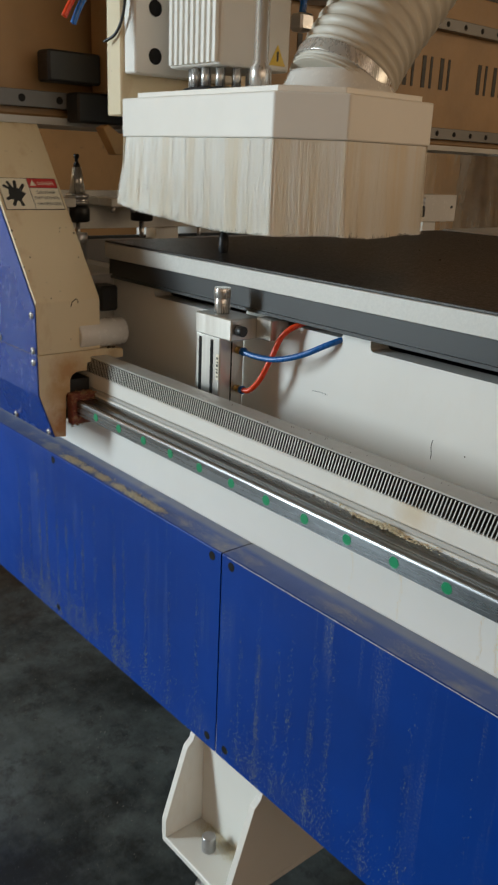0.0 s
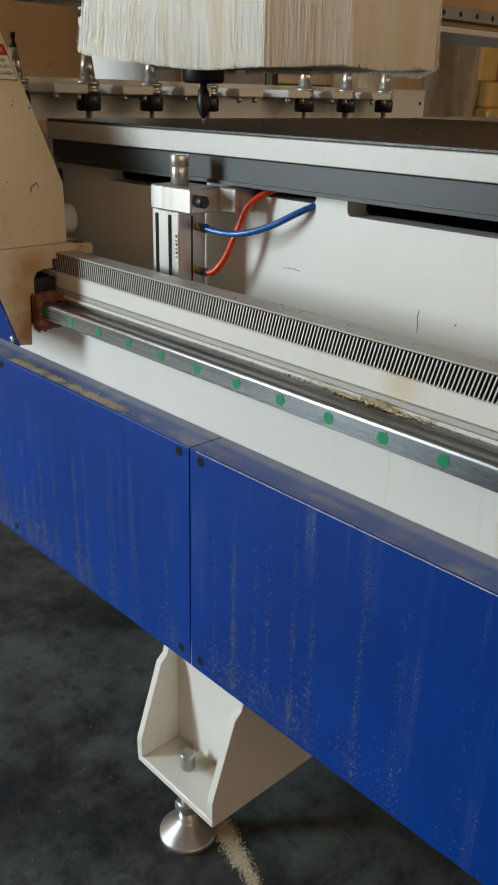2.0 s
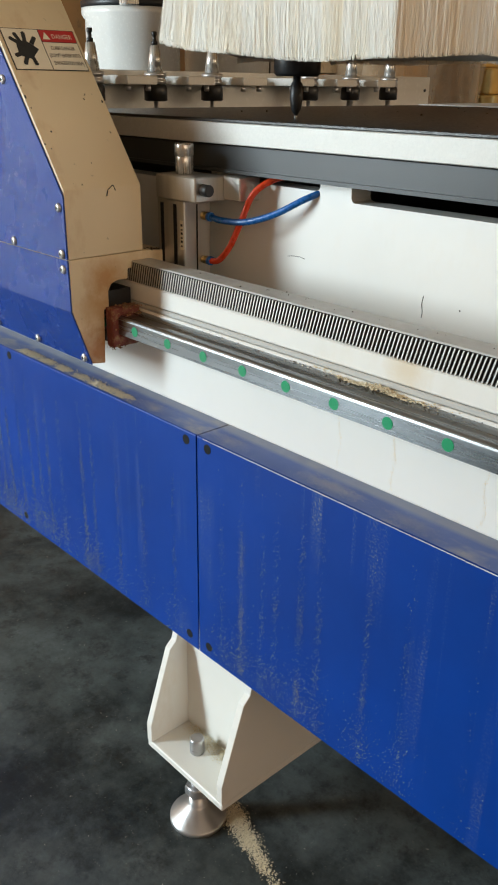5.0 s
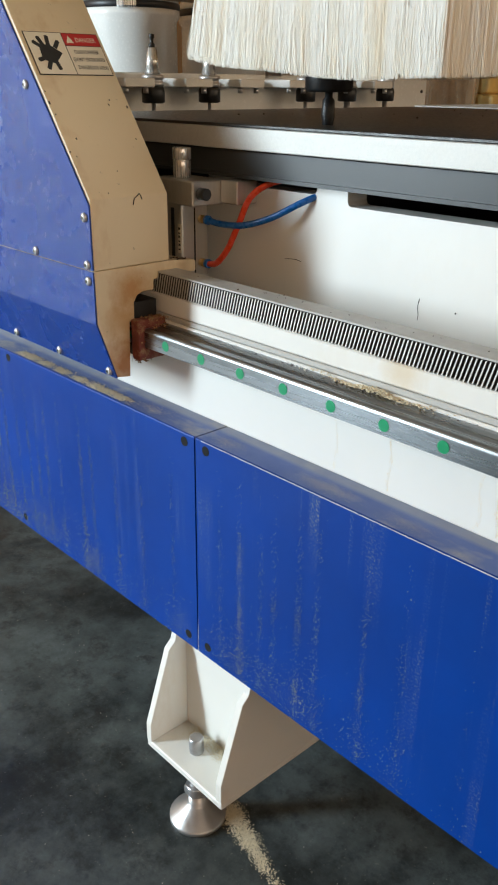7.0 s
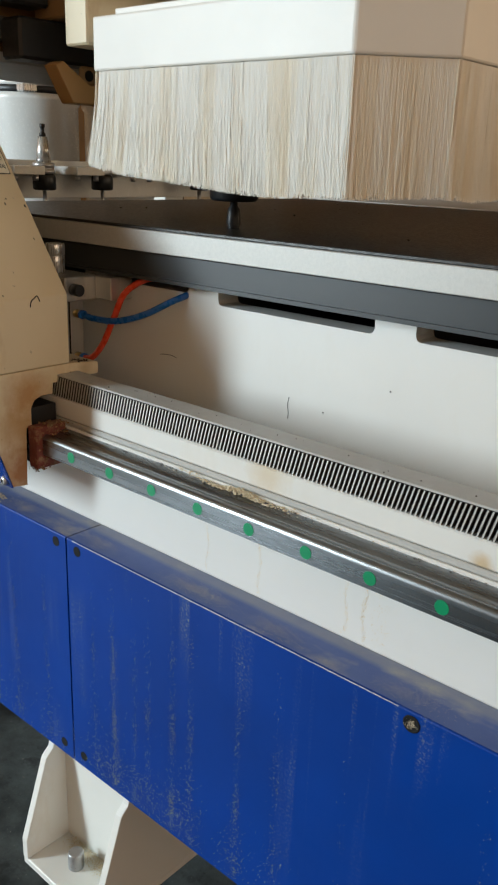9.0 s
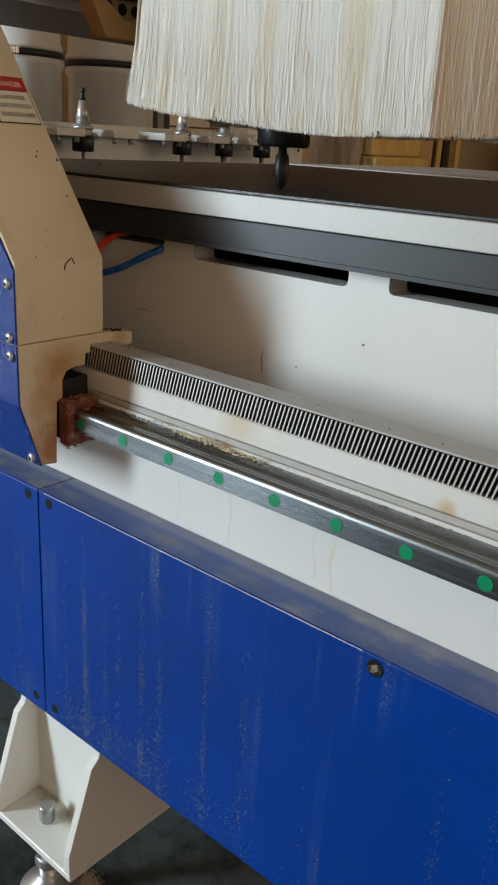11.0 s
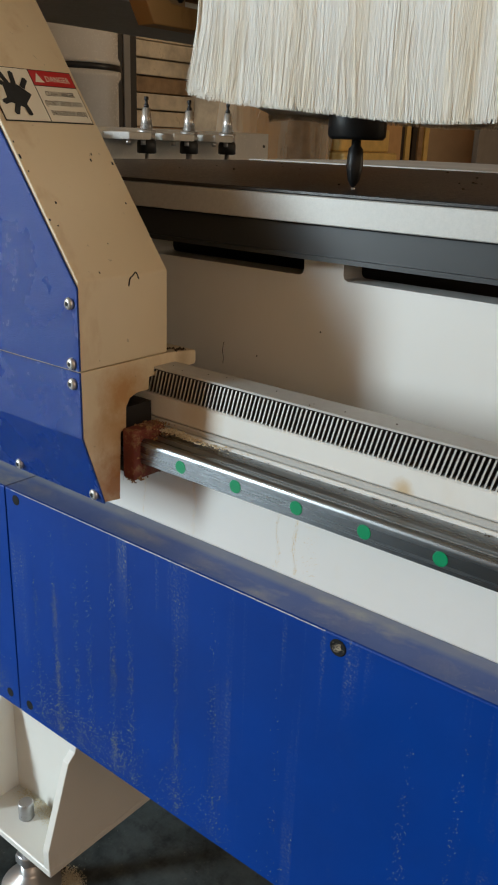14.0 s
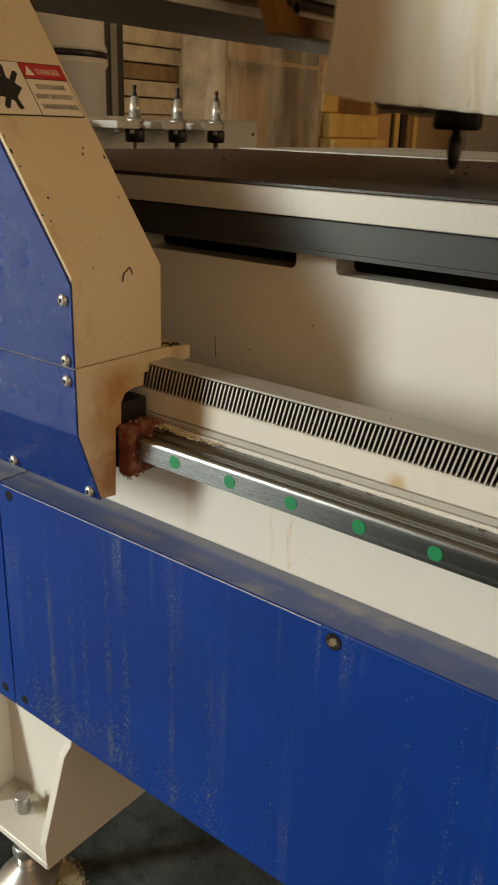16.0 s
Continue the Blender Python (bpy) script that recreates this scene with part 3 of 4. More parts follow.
part("air_hose", tube([(-0.173, 0.107, 0.8365), (-0.155, 0.1085, 0.8345), (-0.12, 0.112, 0.8365), (-0.085, 0.121, 0.8475), (-0.052, 0.135, 0.866), (-0.034, 0.16, 0.878)], 0.0036), BLUEHOSE, cyl, "blue plastic air hose")
part("air_hose", tube([(-0.173, 0.107, 0.7865), (-0.160, 0.1085, 0.7895), (-0.145, 0.112, 0.807), (-0.131, 0.116, 0.836), (-0.12, 0.124, 0.866), (-0.102, 0.14, 0.882), (-0.085, 0.165, 0.886)], 0.0036), REDHOSE, cyl, "orange-red plastic air hose")

# a second cylinder and its pin beyond the first, by the bed's end
cyl2 = part("end_cylinder", lathe([(0.019, 0.016), (0.021, 0.018), (0.021, 0.093), (0.0195, 0.095)], 28, (-0.444, 0, 0.818), "y"), DRUM, bed, "white round cylinder at the bed's end")
part("end_bracket", boxes((-0.545, -0.521, 0.07, 0.13, 0.78, 0.89), bev=0.002), ALUBODY, cyl2)
part("end_valve", boxes((-0.519, -0.485, 0.085, 0.115, 0.840, 0.878), bev=0.003), BLACK, cyl2)
part("end_pin", lathe([(0.008, 0.9055), (0.008, 0.935), (0.01, 0.936), (0.01, 0.95)], 16, (-0.56, 0.095, 0)), STEEL, cyl2)
part("end_plate", boxes((-0.64, -0.621, 0.04, 1.5, 0.57, 0.80)), WALLWHITE, bed)

# ---- tool magazine ----
mag = thing("tool_magazine", (-0.9, 0.8, 0.6), "white steel tool magazine with forks at the bed's end", "tool rack")
part("back_plate", boxes((-0.908, -0.896, 0.02, 1.497, 0.925, 0.9985), bev=0.001), DRUM, mag, "white enamelled plate")
for y in (0.5, 0.95, 1.4):
    part("post", boxes((-0.95, -0.91, y - 0.03, y + 0.03, GROUND, 0.96), bev=0.002), WHITE, mag)
part("lower_plate", boxes((-0.935, -0.925, 0.13, 1.37, 0.6, 0.9)), GREYBOARD, mag)
part("screw", lathe([(0.004, -0.8955), (0.004, -0.893)], 12, (0, 1.475, 0.965), "x"), BLACK, mag)
FORKS = range(-1, 7)
for k in FORKS:
    y = 0.39 + 0.1439 * k
    f = part("fork", boxes((-0.8955, -0.80, y - 0.095, y - 0.026, 0.9725, 0.9885), (-0.8955, -0.868, y - 0.0255, y + 0.028, 0.9725, 0.9885), bev=0.0015), DRUM, mag, "white plastic tool fork")
    for d in (-0.085, -0.04):
        part("fork_screw", lathe([(0.0055, 0.9615), (0.0055, 0.972)], 10, (-0.812, y + d, 0)), STEEL, f)


def tool_holder(at, cutter):
    t = thing("tool_holder", at, "steel taper tool holder with a black collet nut", "tool holder", "tool holders in the magazine")
    x, y, z = at
    part("collet_nut", lathe([(0.018, z - 0.031), (0.0225, z - 0.029), (0.0225, z - 0.008), (0.0205, z - 0.002), (0.018, z)], 28, (x, y, 0)), BLACK, t, "black collet nut")
    part("flange", lathe([(0.0215, z + 0.0005), (0.0215, z + 0.006), (0.0195, z + 0.008), (0.0195, z + 0.012), (0.0215, z + 0.014), (0.0215, z + 0.02), (0.0155, z + 0.0205)], 28, (x, y, 0)), STEEL, t)
    part("taper", lathe([(0.0152, z + 0.021), (0.0086, z + 0.068)], 28, (x, y, 0)), CHROME, t, "polished steel taper")
    part("pull_stud", lathe([(0.0060, z + 0.0682), (0.0060, z + 0.074), (0.0036, z + 0.076), (0.0036, z + 0.083), (0.0052, z + 0.085), (0.0052, z + 0.0905), (0.004, z + 0.0915)], 16, (x, y, 0)), BLACK, t, "dark pull stud")
    part("cutter", lathe([(0.0035 * cutter, z - 0.062), (0.004 * cutter, z - 0.06), (0.004 * cutter, z - 0.0315)], 12, (x, y, 0)), STEEL, t)
    return t


for k in FORKS:
    if k != 3:
        tool_holder((-0.842, 0.39 + 0.1439 * k, 0.974), (1.0, 1.3, 1.0, 0.9, 1, 1.1, 1.9, 1.5)[k + 1])

# ---- gantry, built with the front of its leg at x = 0 ----
gantry = thing("gantry", (0, 0, 0), "cream and blue moving gantry with an oil-stained leg", "gantry")
YL, YR = -0.0505, 0.0502
slope = -0.74


def up(z):
    """How far back the sloping upper front lies at a height."""
    return min(0.0, slope * (z - 0.871))


ZT = 1.115
leg = part("leg", prism([(0, 0.798), (0, 0.871), (up(ZT), ZT), (-0.75, ZT), (-0.75, 0.798)], "y", YL + 0.0012, YR, 0.0012), CREAM, gantry, "cream painted sloping gantry leg with rusty stains")
plate_pts = [(-0.0494, 0.7975), (-0.049, 0.740), (-0.0272, 0.6755), (-0.0098, 0.673), (-0.0072, 0.7362), (-0.0008, 0.7372), (-0.0004, 0.757), (0.004, 0.7645), (0.0125, 0.7677), (0.0272, 0.7677), (0.0276, 0.7790), (0.0872, 0.7806), (0.0885, 0.7825), (0.0885, 0.792), (0.0872, 0.794), (0.052, 0.7975)]
part("carriage_plate", prism(plate_pts, "x", -0.42, 0.0, 0.0008), PLATECREAM, gantry, "cream plate over the carriage, rust-stained at the tip")
# side cover: upright sheet, a flat lower one, and an inward bend at the bottom
part("side_cover", prism([(0, 0.7985), (0, 0.8655), (up(ZT) - 0.006, ZT), (-0.75, ZT), (-0.75, 0.7985)], "y", YL - 0.0008, YL + 0.001), BLUELEG, gantry, "blue hammer-finish side cover")
lower = part("lower_cover", boxes((-0.42, 0.0, YL - 0.0008, YL + 0.001, 0.7405, 0.7972)), BLUELEG, gantry, "blue lower side cover bent inward")
bm = bmesh.new()
vs = [bm.verts.new(p) for p in ((-0.42, YL - 0.0008, 0.7403), (0, YL - 0.0008, 0.7403), (0, -0.0288, 0.6745), (-0.42, -0.0288, 0.6745), (-0.42, YL + 0.001, 0.7403), (0, YL + 0.001, 0.7403), (0, -0.027, 0.6745), (-0.42, -0.027, 0.6745))]
for q in ((0, 1, 2, 3), (4, 5, 6, 7), (0, 1, 5, 4), (1, 2, 6, 5), (2, 3, 7, 6), (3, 0, 4, 7)):
    bm.faces.new([vs[i] for i in q])
bmesh.ops.recalc_face_normals(bm, faces=bm.faces)
part("bent_skirt", bm, BLUELEG, lower, "blue skirt bent inward")
for sx, sy, sz in ((-0.0085, YL, 0.853), (-0.0085, YL, 0.804), (-0.0085, YL, 0.787), (-0.009, -0.031, 0.682), (-0.115, YL, 0.804), (-0.115, -0.031, 0.682), (-0.105, YL, 0.978), (-0.22, YL, 0.804), (-0.22, -0.031, 0.682)):
    s = part("cover_screw", lathe([(0.0052, sy - 0.0010), (0.0050, sy - 0.0026), (0.0032, sy - 0.0040), (0.0022, sy - 0.0041)], 18, (sx, 0, sz), "y"), CHROME, gantry, "domed steel screw")
    part("socket", lathe([(0.0020, sy - 0.0042), (0.0020, sy - 0.0044)], 6, (sx, 0, sz), "y"), HOLE, s)
wiper = part("wiper", boxes((0.0013, 0.0165, -0.0075, 0.0305, 0.6940, 0.7400), bev=0.0022, seg=2), WIPER, gantry, "worn red-brown rubber rail wiper")
part("crumbs", grains(random.Random(31), 260, lambda r: r.choice(((r.uniform(0.002, 0.018), r.uniform(-0.008, 0.004), 0.6935 + r.gauss(0, 0.0008)), (0.0165 + r.random() * 0.003, r.uniform(-0.007, 0.03), r.uniform(0.694, 0.74)), (r.uniform(0.003, 0.03), r.uniform(0.004, 0.03), 0.7402 if r.random() < 0.5 else 0.733))), 0.0005, 0.0017, 0.8), RUSTCRUMB, wiper, "oily sawdust crumbs")
part("rail_carriage", boxes((-0.12, -0.0005, 0.0008, 0.028, 0.695, 0.7083), (-0.12, -0.0005, -0.0065, 0.0300, 0.7322, 0.7570)), BLACK, gantry)
part("pinion_cover", boxes((-0.2, -0.03, 0.029, 0.033, 0.7645, 0.778)), BLACK, gantry)

# warning sticker on the sloping front; (u, v): across, up the slope
sl = math.sqrt(1 + slope * slope)


def on_slope(u0, u1, v0, v1, lift=0.0004, thick=0.0003):
    bm = bmesh.new()
    n = Vector((1, 0, -slope)).normalized()
    t = Vector((slope, 0, 1)).normalized()
    o = Vector((0, YL, 0.871))
    vs = []
    for h in (lift, lift + thick):
        for u, v in ((u0, v0), (u1, v0), (u1, v1), (u0, v1)):
            vs.append(bm.verts.new(o + t * v + n * h + Vector((0, u, 0))))
    for q in ((0, 1, 2, 3), (4, 5, 6, 7), (0, 1, 5, 4), (1, 2, 6, 5), (2, 3, 7, 6), (3, 0, 4, 7)):
        bm.faces.new([vs[i] for i in q])
    bmesh.ops.recalc_face_normals(bm, faces=bm.faces)
    return bm


V0, V1 = 0.1445, 0.1965
st = part("warning_sticker", on_slope(0.0055, 0.0965, V0, V1), INK, gantry, "danger sticker with a hand sign and red band")
part("field", on_slope(0.0065, 0.0505, V0 + 0.001, V1 - 0.001, 0.0008), LABEL, st)
part("red_band", on_slope(0.0515, 0.0955, V1 - 0.0155, V1 - 0.001, 0.0008), RED, st)
part("field", on_slope(0.0515, 0.0955, V0 + 0.001, V1 - 0.0165, 0.0008), LABEL, st)
# pressed-hand sign: palm, fingers and a wedge
n = Vector((1, 0, -slope)).normalized()
tt = Vector((slope, 0, 1)).normalized()


def blob(bm, pts, h):
    vs = [bm.verts.new(Vector((0, YL, 0.871)) + tt * v + n * h + Vector((0, u, 0))) for u, v in pts]
    bm.faces.new(vs)


def finger(u, v, a, ln, w):
    c, s = math.cos(a), math.sin(a)
    return [(u - s * w, v + c * w), (u + c * ln * 0.9 - s * w, v + s * ln * 0.9 + c * w), (u + c * ln, v + s * ln), (u + c * ln * 0.9 + s * w, v + s * ln * 0.9 - c * w), (u + s * w, v - c * w)]


for i, q in enumerate(([(0.016, V0 + 0.018), (0.030, V0 + 0.013), (0.043, V0 + 0.026), (0.030, V0 + 0.037), (0.018, V0 + 0.034)], finger(0.024, V0 + 0.033, 1.9, 0.014, 0.0024), finger(0.029, V0 + 0.034, 1.4, 0.014, 0.0024), finger(0.022, V0 + 0.032, 2.5, 0.013, 0.0024), finger(0.025, V0 + 0.017, -2.1, 0.013, 0.0024), finger(0.031, V0 + 0.016, -1.4, 0.011, 0.0024), finger(0.036, V0 + 0.032, 0.9, 0.012, 0.0024), finger(0.02, V0 + 0.02, -2.8, 0.010, 0.0024))):
    bm = bmesh.new()
    blob(bm, q, 0.0014 + 0.00005 * i)
    part("sign_palm" if i == 0 else "sign_finger", bm, INK, st)
bm = bmesh.new()
blob(bm, [(0.0535, V1 - 0.013), (0.063, V1 - 0.013), (0.0582, V1 - 0.0035)], 0.0015)
part("triangle", bm, LABEL, st)


def words(text, at, size, turn, material, parent, name="lettering"):
    """Flat raised letters from the built-in font, as a mesh part."""
    c = bpy.data.curves.new(name, "FONT")
    c.body, c.size, c.extrude, c.resolution_u = text, size, 0.0001, 2
    tmp = new(name, c)
    me = bpy.data.meshes.new_from_object(tmp.evaluated_get(bpy.context.evaluated_depsgraph_get()))
    bpy.data.objects.remove(tmp)
    bm = bmesh.new()
    bm.from_mesh(me)
    bpy.data.meshes.remove(me)
    bm.transform(Matrix.Translation(at) @ turn)
    return part(name, bm, material, parent)


across = Matrix(((0, tt.x, n.x, 0), (1, tt.y, n.y, 0), (0, tt.z, n.z, 0), (0, 0, 0, 1)))
for line, u, v in (("CLASH DANGER", 0.0585, V0 + 0.0262), ("(DON'T ENTER INTO", 0.0535, V0 + 0.0168), ("DANGEROUS AREA)", 0.0555, V0 + 0.0072)):
    words(line, Vector((0, YL + u, 0.871)) + tt * v + n * 0.0013, 0.0058, across @ Matrix.Diagonal((0.72, 1.15, 1, 1)), INK, st)
words("DANGER", Vector((0, YL + 0.0655, 0.871)) + tt * (V1 - 0.0115) + n * 0.0013, 0.0085, across @ Matrix.Diagonal((0.75, 0.95, 1, 1)), LABEL, st)

# beam with its two rails
BX = -0.18
part("beam", boxes((BX - 0.26, BX, -0.06, 2.42, 1.116, 1.42), bev=0.003), BEAMPAINT, gantry, "dusty aged cream gantry beam, coloured brown for dim light, with dark lettering blocks")
for z in (1.139, 1.352):
    r = part("beam_rail", prism([(BX + 0.0005, z - 0.0115), (BX + 0.022, z - 0.0115), (BX + 0.022, z + 0.0115), (BX + 0.0005, z + 0.0115)], "y", -0.05, 2.41, 0.001), BEAMRAIL, gantry, "grey steel guide rail on the beam")
    for i in range(40):
        part("rail_bolt", lathe([(0.0055, BX + 0.0221), (0.0055, BX + 0.0226)], 12, (0, 0.02 + 0.06 * i, z), "x"), HOLE, r)
part("beam_lip", boxes((BX - 0.2, BX + 0.012, -0.06, 2.42, 1.105, 1.1155)), STRIP, gantry)
# maker's lettering stands as plain dark blocks
for y, w in [(0.515 + 0.06 * i, 0.04) for i in range(9)] + [(1.13 + 0.06 * i, 0.042) for i in range(4)]:
    bl = part("lettering_block", boxes((BX + 0.0003, BX + 0.0011, y, y + w * 0.3, 1.228, 1.29), (BX + 0.0003, BX + 0.0011, y + w * 0.66, y + w * 0.85, 1.228, 1.29)), INK, gantry)
# Shade under the beam is put into this bracket's brown.
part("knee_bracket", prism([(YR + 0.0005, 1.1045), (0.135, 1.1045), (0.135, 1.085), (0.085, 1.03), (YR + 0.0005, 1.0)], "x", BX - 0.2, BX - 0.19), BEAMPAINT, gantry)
part("far_leg", prism([(0, 0.7805), (0, 0.871), (-0.173, 1.1045), (-0.5, 1.1045), (-0.54, 0.7805)], "y", 2.33, 2.41), GREYBOARD, gantry, "dull grey far leg of the gantry")
part("energy_chain", boxes((BX - 0.2, BX - 0.06, 0.1, 2.35, 1.4205, 1.47), bev=0.004), BLACK, gantry)

# ---- spindle head, built with the collet nut's lower face at the origin ----
head = thing("spindle_head", (0, 0, 0), "white router spindle with a bristle dust hood", "spindle")
outline = [(-0.092, -0.108), (0.217, -0.110), (0.277, -0.053), (0.277, 0.087), (0.217, 0.145), (-0.092, 0.145)]
HB, HT = 0.118, 0.166
hood = part("dust_hood", prism(outline, "z", HB, HT, 0.002), HOOD, head, "white sheet-metal dust hood")


def inset(pts, d):
    cx, cy = sum(p[0] for p in pts) / len(pts), sum(p[1] for p in pts) / len(pts)
    return [(x + (cx - x) * d, y + (cy - y) * d) for x, y in pts]


part("hood_lid", prism(inset(outline, 0.09), "z", HT + 0.0004, HT + 0.007, 0.001), HOOD, hood)
# bristles: a dense body with single strands hung over it, spreading a little and cut unevenly
loop = outline + outline[:1]


def hang(x, y, u, ox, oy, depth, end, out):
    """A spot on a strand, u of the way down, that starts depth behind the hood's edge."""
    sw = u ** 1.7
    return (x - ox * depth + ox * out * sw, y - oy * depth + oy * out * sw, HB - 0.0003 + (end - HB) * u)


def cut(x, y):
    wave = 0.5 + 0.5 * math.sin(x * 23 + y * 17) * math.sin(x * 9 - y * 31 + 1.0)
    tail = max(0.0, 1 - (x + 0.092) / 0.16) if y < 0 else 0.0
    return 0.0125 + 0.007 * wave + 0.018 * tail * tail


def spread(x, y):
    """The brush flares at its back end and hangs straight at the front."""
    u = min(1.0, max(0.0, (x + 0.092) / 0.3))
    return 0.0105 * (1 - u) ** 1.3 - 0.001 + 0.0018 * math.sin(x * 31 - y * 13)


bm = bmesh.new()
cols = []
for (xa, ya), (xb, yb) in zip(loop, loop[1:]):
    ln = math.hypot(xb - xa, yb - ya)
    ox, oy = (yb - ya) / ln, -(xb - xa) / ln
    n_ = max(6, int(ln * 120))
    for i in range(n_):
        s = (i + 0.5) / n_
        x, y = xa + (xb - xa) * s, ya + (yb - ya) * s
        cols.append([bm.verts.new(hang(x, y, u / 6, ox, oy, 0.0034, cut(x, y) + 0.003, spread(x, y))) for u in range(7)])
for a, b in zip(cols, cols[1:] + cols[:1]):
    for j in range(6):
        bm.faces.new((a[j], b[j], b[j + 1], a[j + 1])).smooth = True
bm.faces.new([c[0] for c in cols])
bm.faces.new([c[6] for c in cols])
bmesh.ops.recalc_face_normals(bm, faces=bm.faces)
part("bristle_body", bm, CORE, hood, "dense pale bristles")

rng = random.Random(7)
vs, fs = [], []
for (xa, ya), (xb, yb) in zip(loop, loop[1:]):
    ln = math.hypot(xb - xa, yb - ya)
    ox, oy = (yb - ya) / ln, -(xb - xa) / ln
    dx, dy = (xb - xa) / ln, (yb - ya) / ln
    for i in range(int(ln * 13000)):
        s = rng.random()
        depth = rng.uniform(0.0027, 0.0034)
        x, y = xa + (xb - xa) * s, ya + (yb - ya) * s
        end = cut(x, y) + rng.uniform(-0.003, 0.002) + (0.01 if rng.random() < 0.04 else 0)
        out = spread(x, y) + rng.gauss(0, 0.0003)
        lean = 0.002 * math.sin(s * ln * 190 + 2 * math.sin(s * ln * 47)) + rng.gauss(0, 0.0010)
        if rng.random() < 0.02:
            lean += rng.gauss(0, 0.008)
            out += 0.003 * rng.random()
        if xa < 0 and s < 0.12 and ya < 0:
            lean -= 0.006 * (1 - s / 0.12)
        w = rng.uniform(0.00016, 0.00034)
        k = len(vs)
        for u in (0.0, 0.4, 0.75, 1.0):
            cx, cy, z = hang(x, y, u, ox, oy, depth, end, out)
            cx, cy = cx + dx * lean * u ** 1.5, cy + dy * lean * u ** 1.5
            ww = w * (1 - 0.3 * u)
            vs += [(cx - dx * ww, cy - dy * ww, z), (cx + ox * ww * 0.35, cy + oy * ww * 0.35, z), (cx + dx * ww, cy + dy * ww, z)]
        for r in range(3):
            b = k + 3 * r
            fs += [(b, b + 1, b + 4, b + 3), (b + 1, b + 2, b + 5, b + 4)]
me = bpy.data.meshes.new("bristles")
me.from_pydata(vs, [], fs)
me.materials.append(BRISTLE)
bristles = new("bristles", me)
bristles.parent = hood
tagged(bristles, "pale nylon bristles hanging from the hood", kind="stuff")

# collet nut, bit, nose
part("collet_nut", lathe([(0.0225, 0.0), (0.0255, 0.003), (0.0255, 0.028), (0.022, 0.034)], 32), BLACK, head, "black collet nut")
part("cutter", lathe([(0.0015, -0.04), (0.0055, -0.034), (0.0075, -0.022), (0.0066, -0.008), (0.0042, -0.005), (0.0042, 0.0)], 14), BLACK, head, "dusty dark router bit")
part("bit_tip", lathe([(0.0006, -0.046), (0.002, -0.041), (0.002, -0.0402)], 10), CHROME, head)
part("spindle_nose", lathe([(0.022, 0.0342), (0.028, 0.04), (0.028, 0.11)], 24), STEEL, head)
part("nose_ring", lathe([(0.05, HT + 0.0075), (0.06, HT + 0.008), (0.06, HT + 0.014), (0.052, HT + 0.016)], 40), BLACK, head, "black rubber ring on the hood")
for i in range(14):
    a = 2 * math.pi * i / 14
    part("tie_bolt", lathe([(0.006, HT + 0.0165), (0.006, HT + 0.0385)], 12, (0.047 * math.cos(a), 0.047 * math.sin(a), 0)), CHROME, head)
body = part("spindle_body", boxes((-0.055, 0.055, -0.058, 0.058, HT + 0.039, 0.62), bev=0.004, seg=2), HOOD, head, "white finned spindle housing")
for i in range(9):
    x = -0.047 + i * 0.0115
    part("fin", boxes((x, x + 0.006, -0.0635, -0.0582, HT + 0.042, 0.6)), HOOD, body)
part("yellow_triangle", prism([(0.022, HT + 0.046), (0.050, HT + 0.046), (0.036, HT + 0.071)], "x", 0.0553, 0.0558), YELLOW, body)
part("triangle_mark", boxes((0.0559, 0.0562, 0.0345, 0.0375, HT + 0.051, HT + 0.063)), INK, body)
part("type_plate", boxes((0.0553, 0.0558, 0.0, 0.022, 0.325, 0.375)), RED, body, "dark red plate")
part("slot", boxes((0.0553, 0.0557, -0.002, 0.009, HT + 0.046, HT + 0.085)), HOLE, body)
part("lift_rod", lathe([(0.013, HT + 0.0075), (0.013, HT + 0.03), (0.0085, HT + 0.036), (0.0085, 0.6)], 20, (0.133, -0.058, 0)), CHROME, head, "chromed lift rod")
part("air_cylinder", lathe([(0.018, 0.30), (0.02, 0.302), (0.02, 0.6)], 20, (0.03, 0.125, 0)), ALUBODY, head, "aluminium air cylinder")
part("air_line", tube([(0.03, 0.10, 0.285), (0.03, 0.10, 0.31), (0.025, 0.09, 0.36), (0.01, 0.08, 0.42)], 0.005), BLUEHOSE, head)
part("valve", boxes((0.018, 0.042, 0.088, 0.112, 0.262, 0.284), bev=0.003), STEEL, head)
# corrugated extraction hose
collar = part("hose_collar", lathe([(0.071, HT + 0.0072), (0.068, HT + 0.009), (0.060, HT + 0.026), (0.057, HT + 0.03)], 32, (0.19, 0.014, 0)), DRUM, head, "clear white hose collar")
hp = [(0.19, 0.012, HT + 0.008), (0.191, 0.025, HT + 0.029), (0.193, 0.053, HT + 0.069), (0.196, 0.102, HT + 0.125), (0.2, 0.16, HT + 0.19), (0.2, 0.25, HT + 0.26), (0.18, 0.35, HT + 0.34), (0.14, 0.42, HT + 0.46)]
part("extraction_hose", tube(hp, 0.058, 28, ribs=16), HOSE, head, "grey ribbed extraction hose")
part("hose_clamp", tube([(0.1905, 0.017, HT + 0.0165), (0.191, 0.025, HT + 0.029)], 0.0632, 32), CHROME, collar, "bright steel hose clamp")
# slide plates behind the spindle
slide = part("slide_plate", boxes((-0.1225, -0.095, -0.085, 0.1, 0.2, 0.62), bev=0.002), HOOD, head, "white slide plate with dark bores")
for z in (0.223, 0.282, 0.341):
    part("bore", lathe([(0.0105, -0.0948), (0.0105, -0.0944)], 18, (0, -0.053, z), "x"), HOLE, slide)
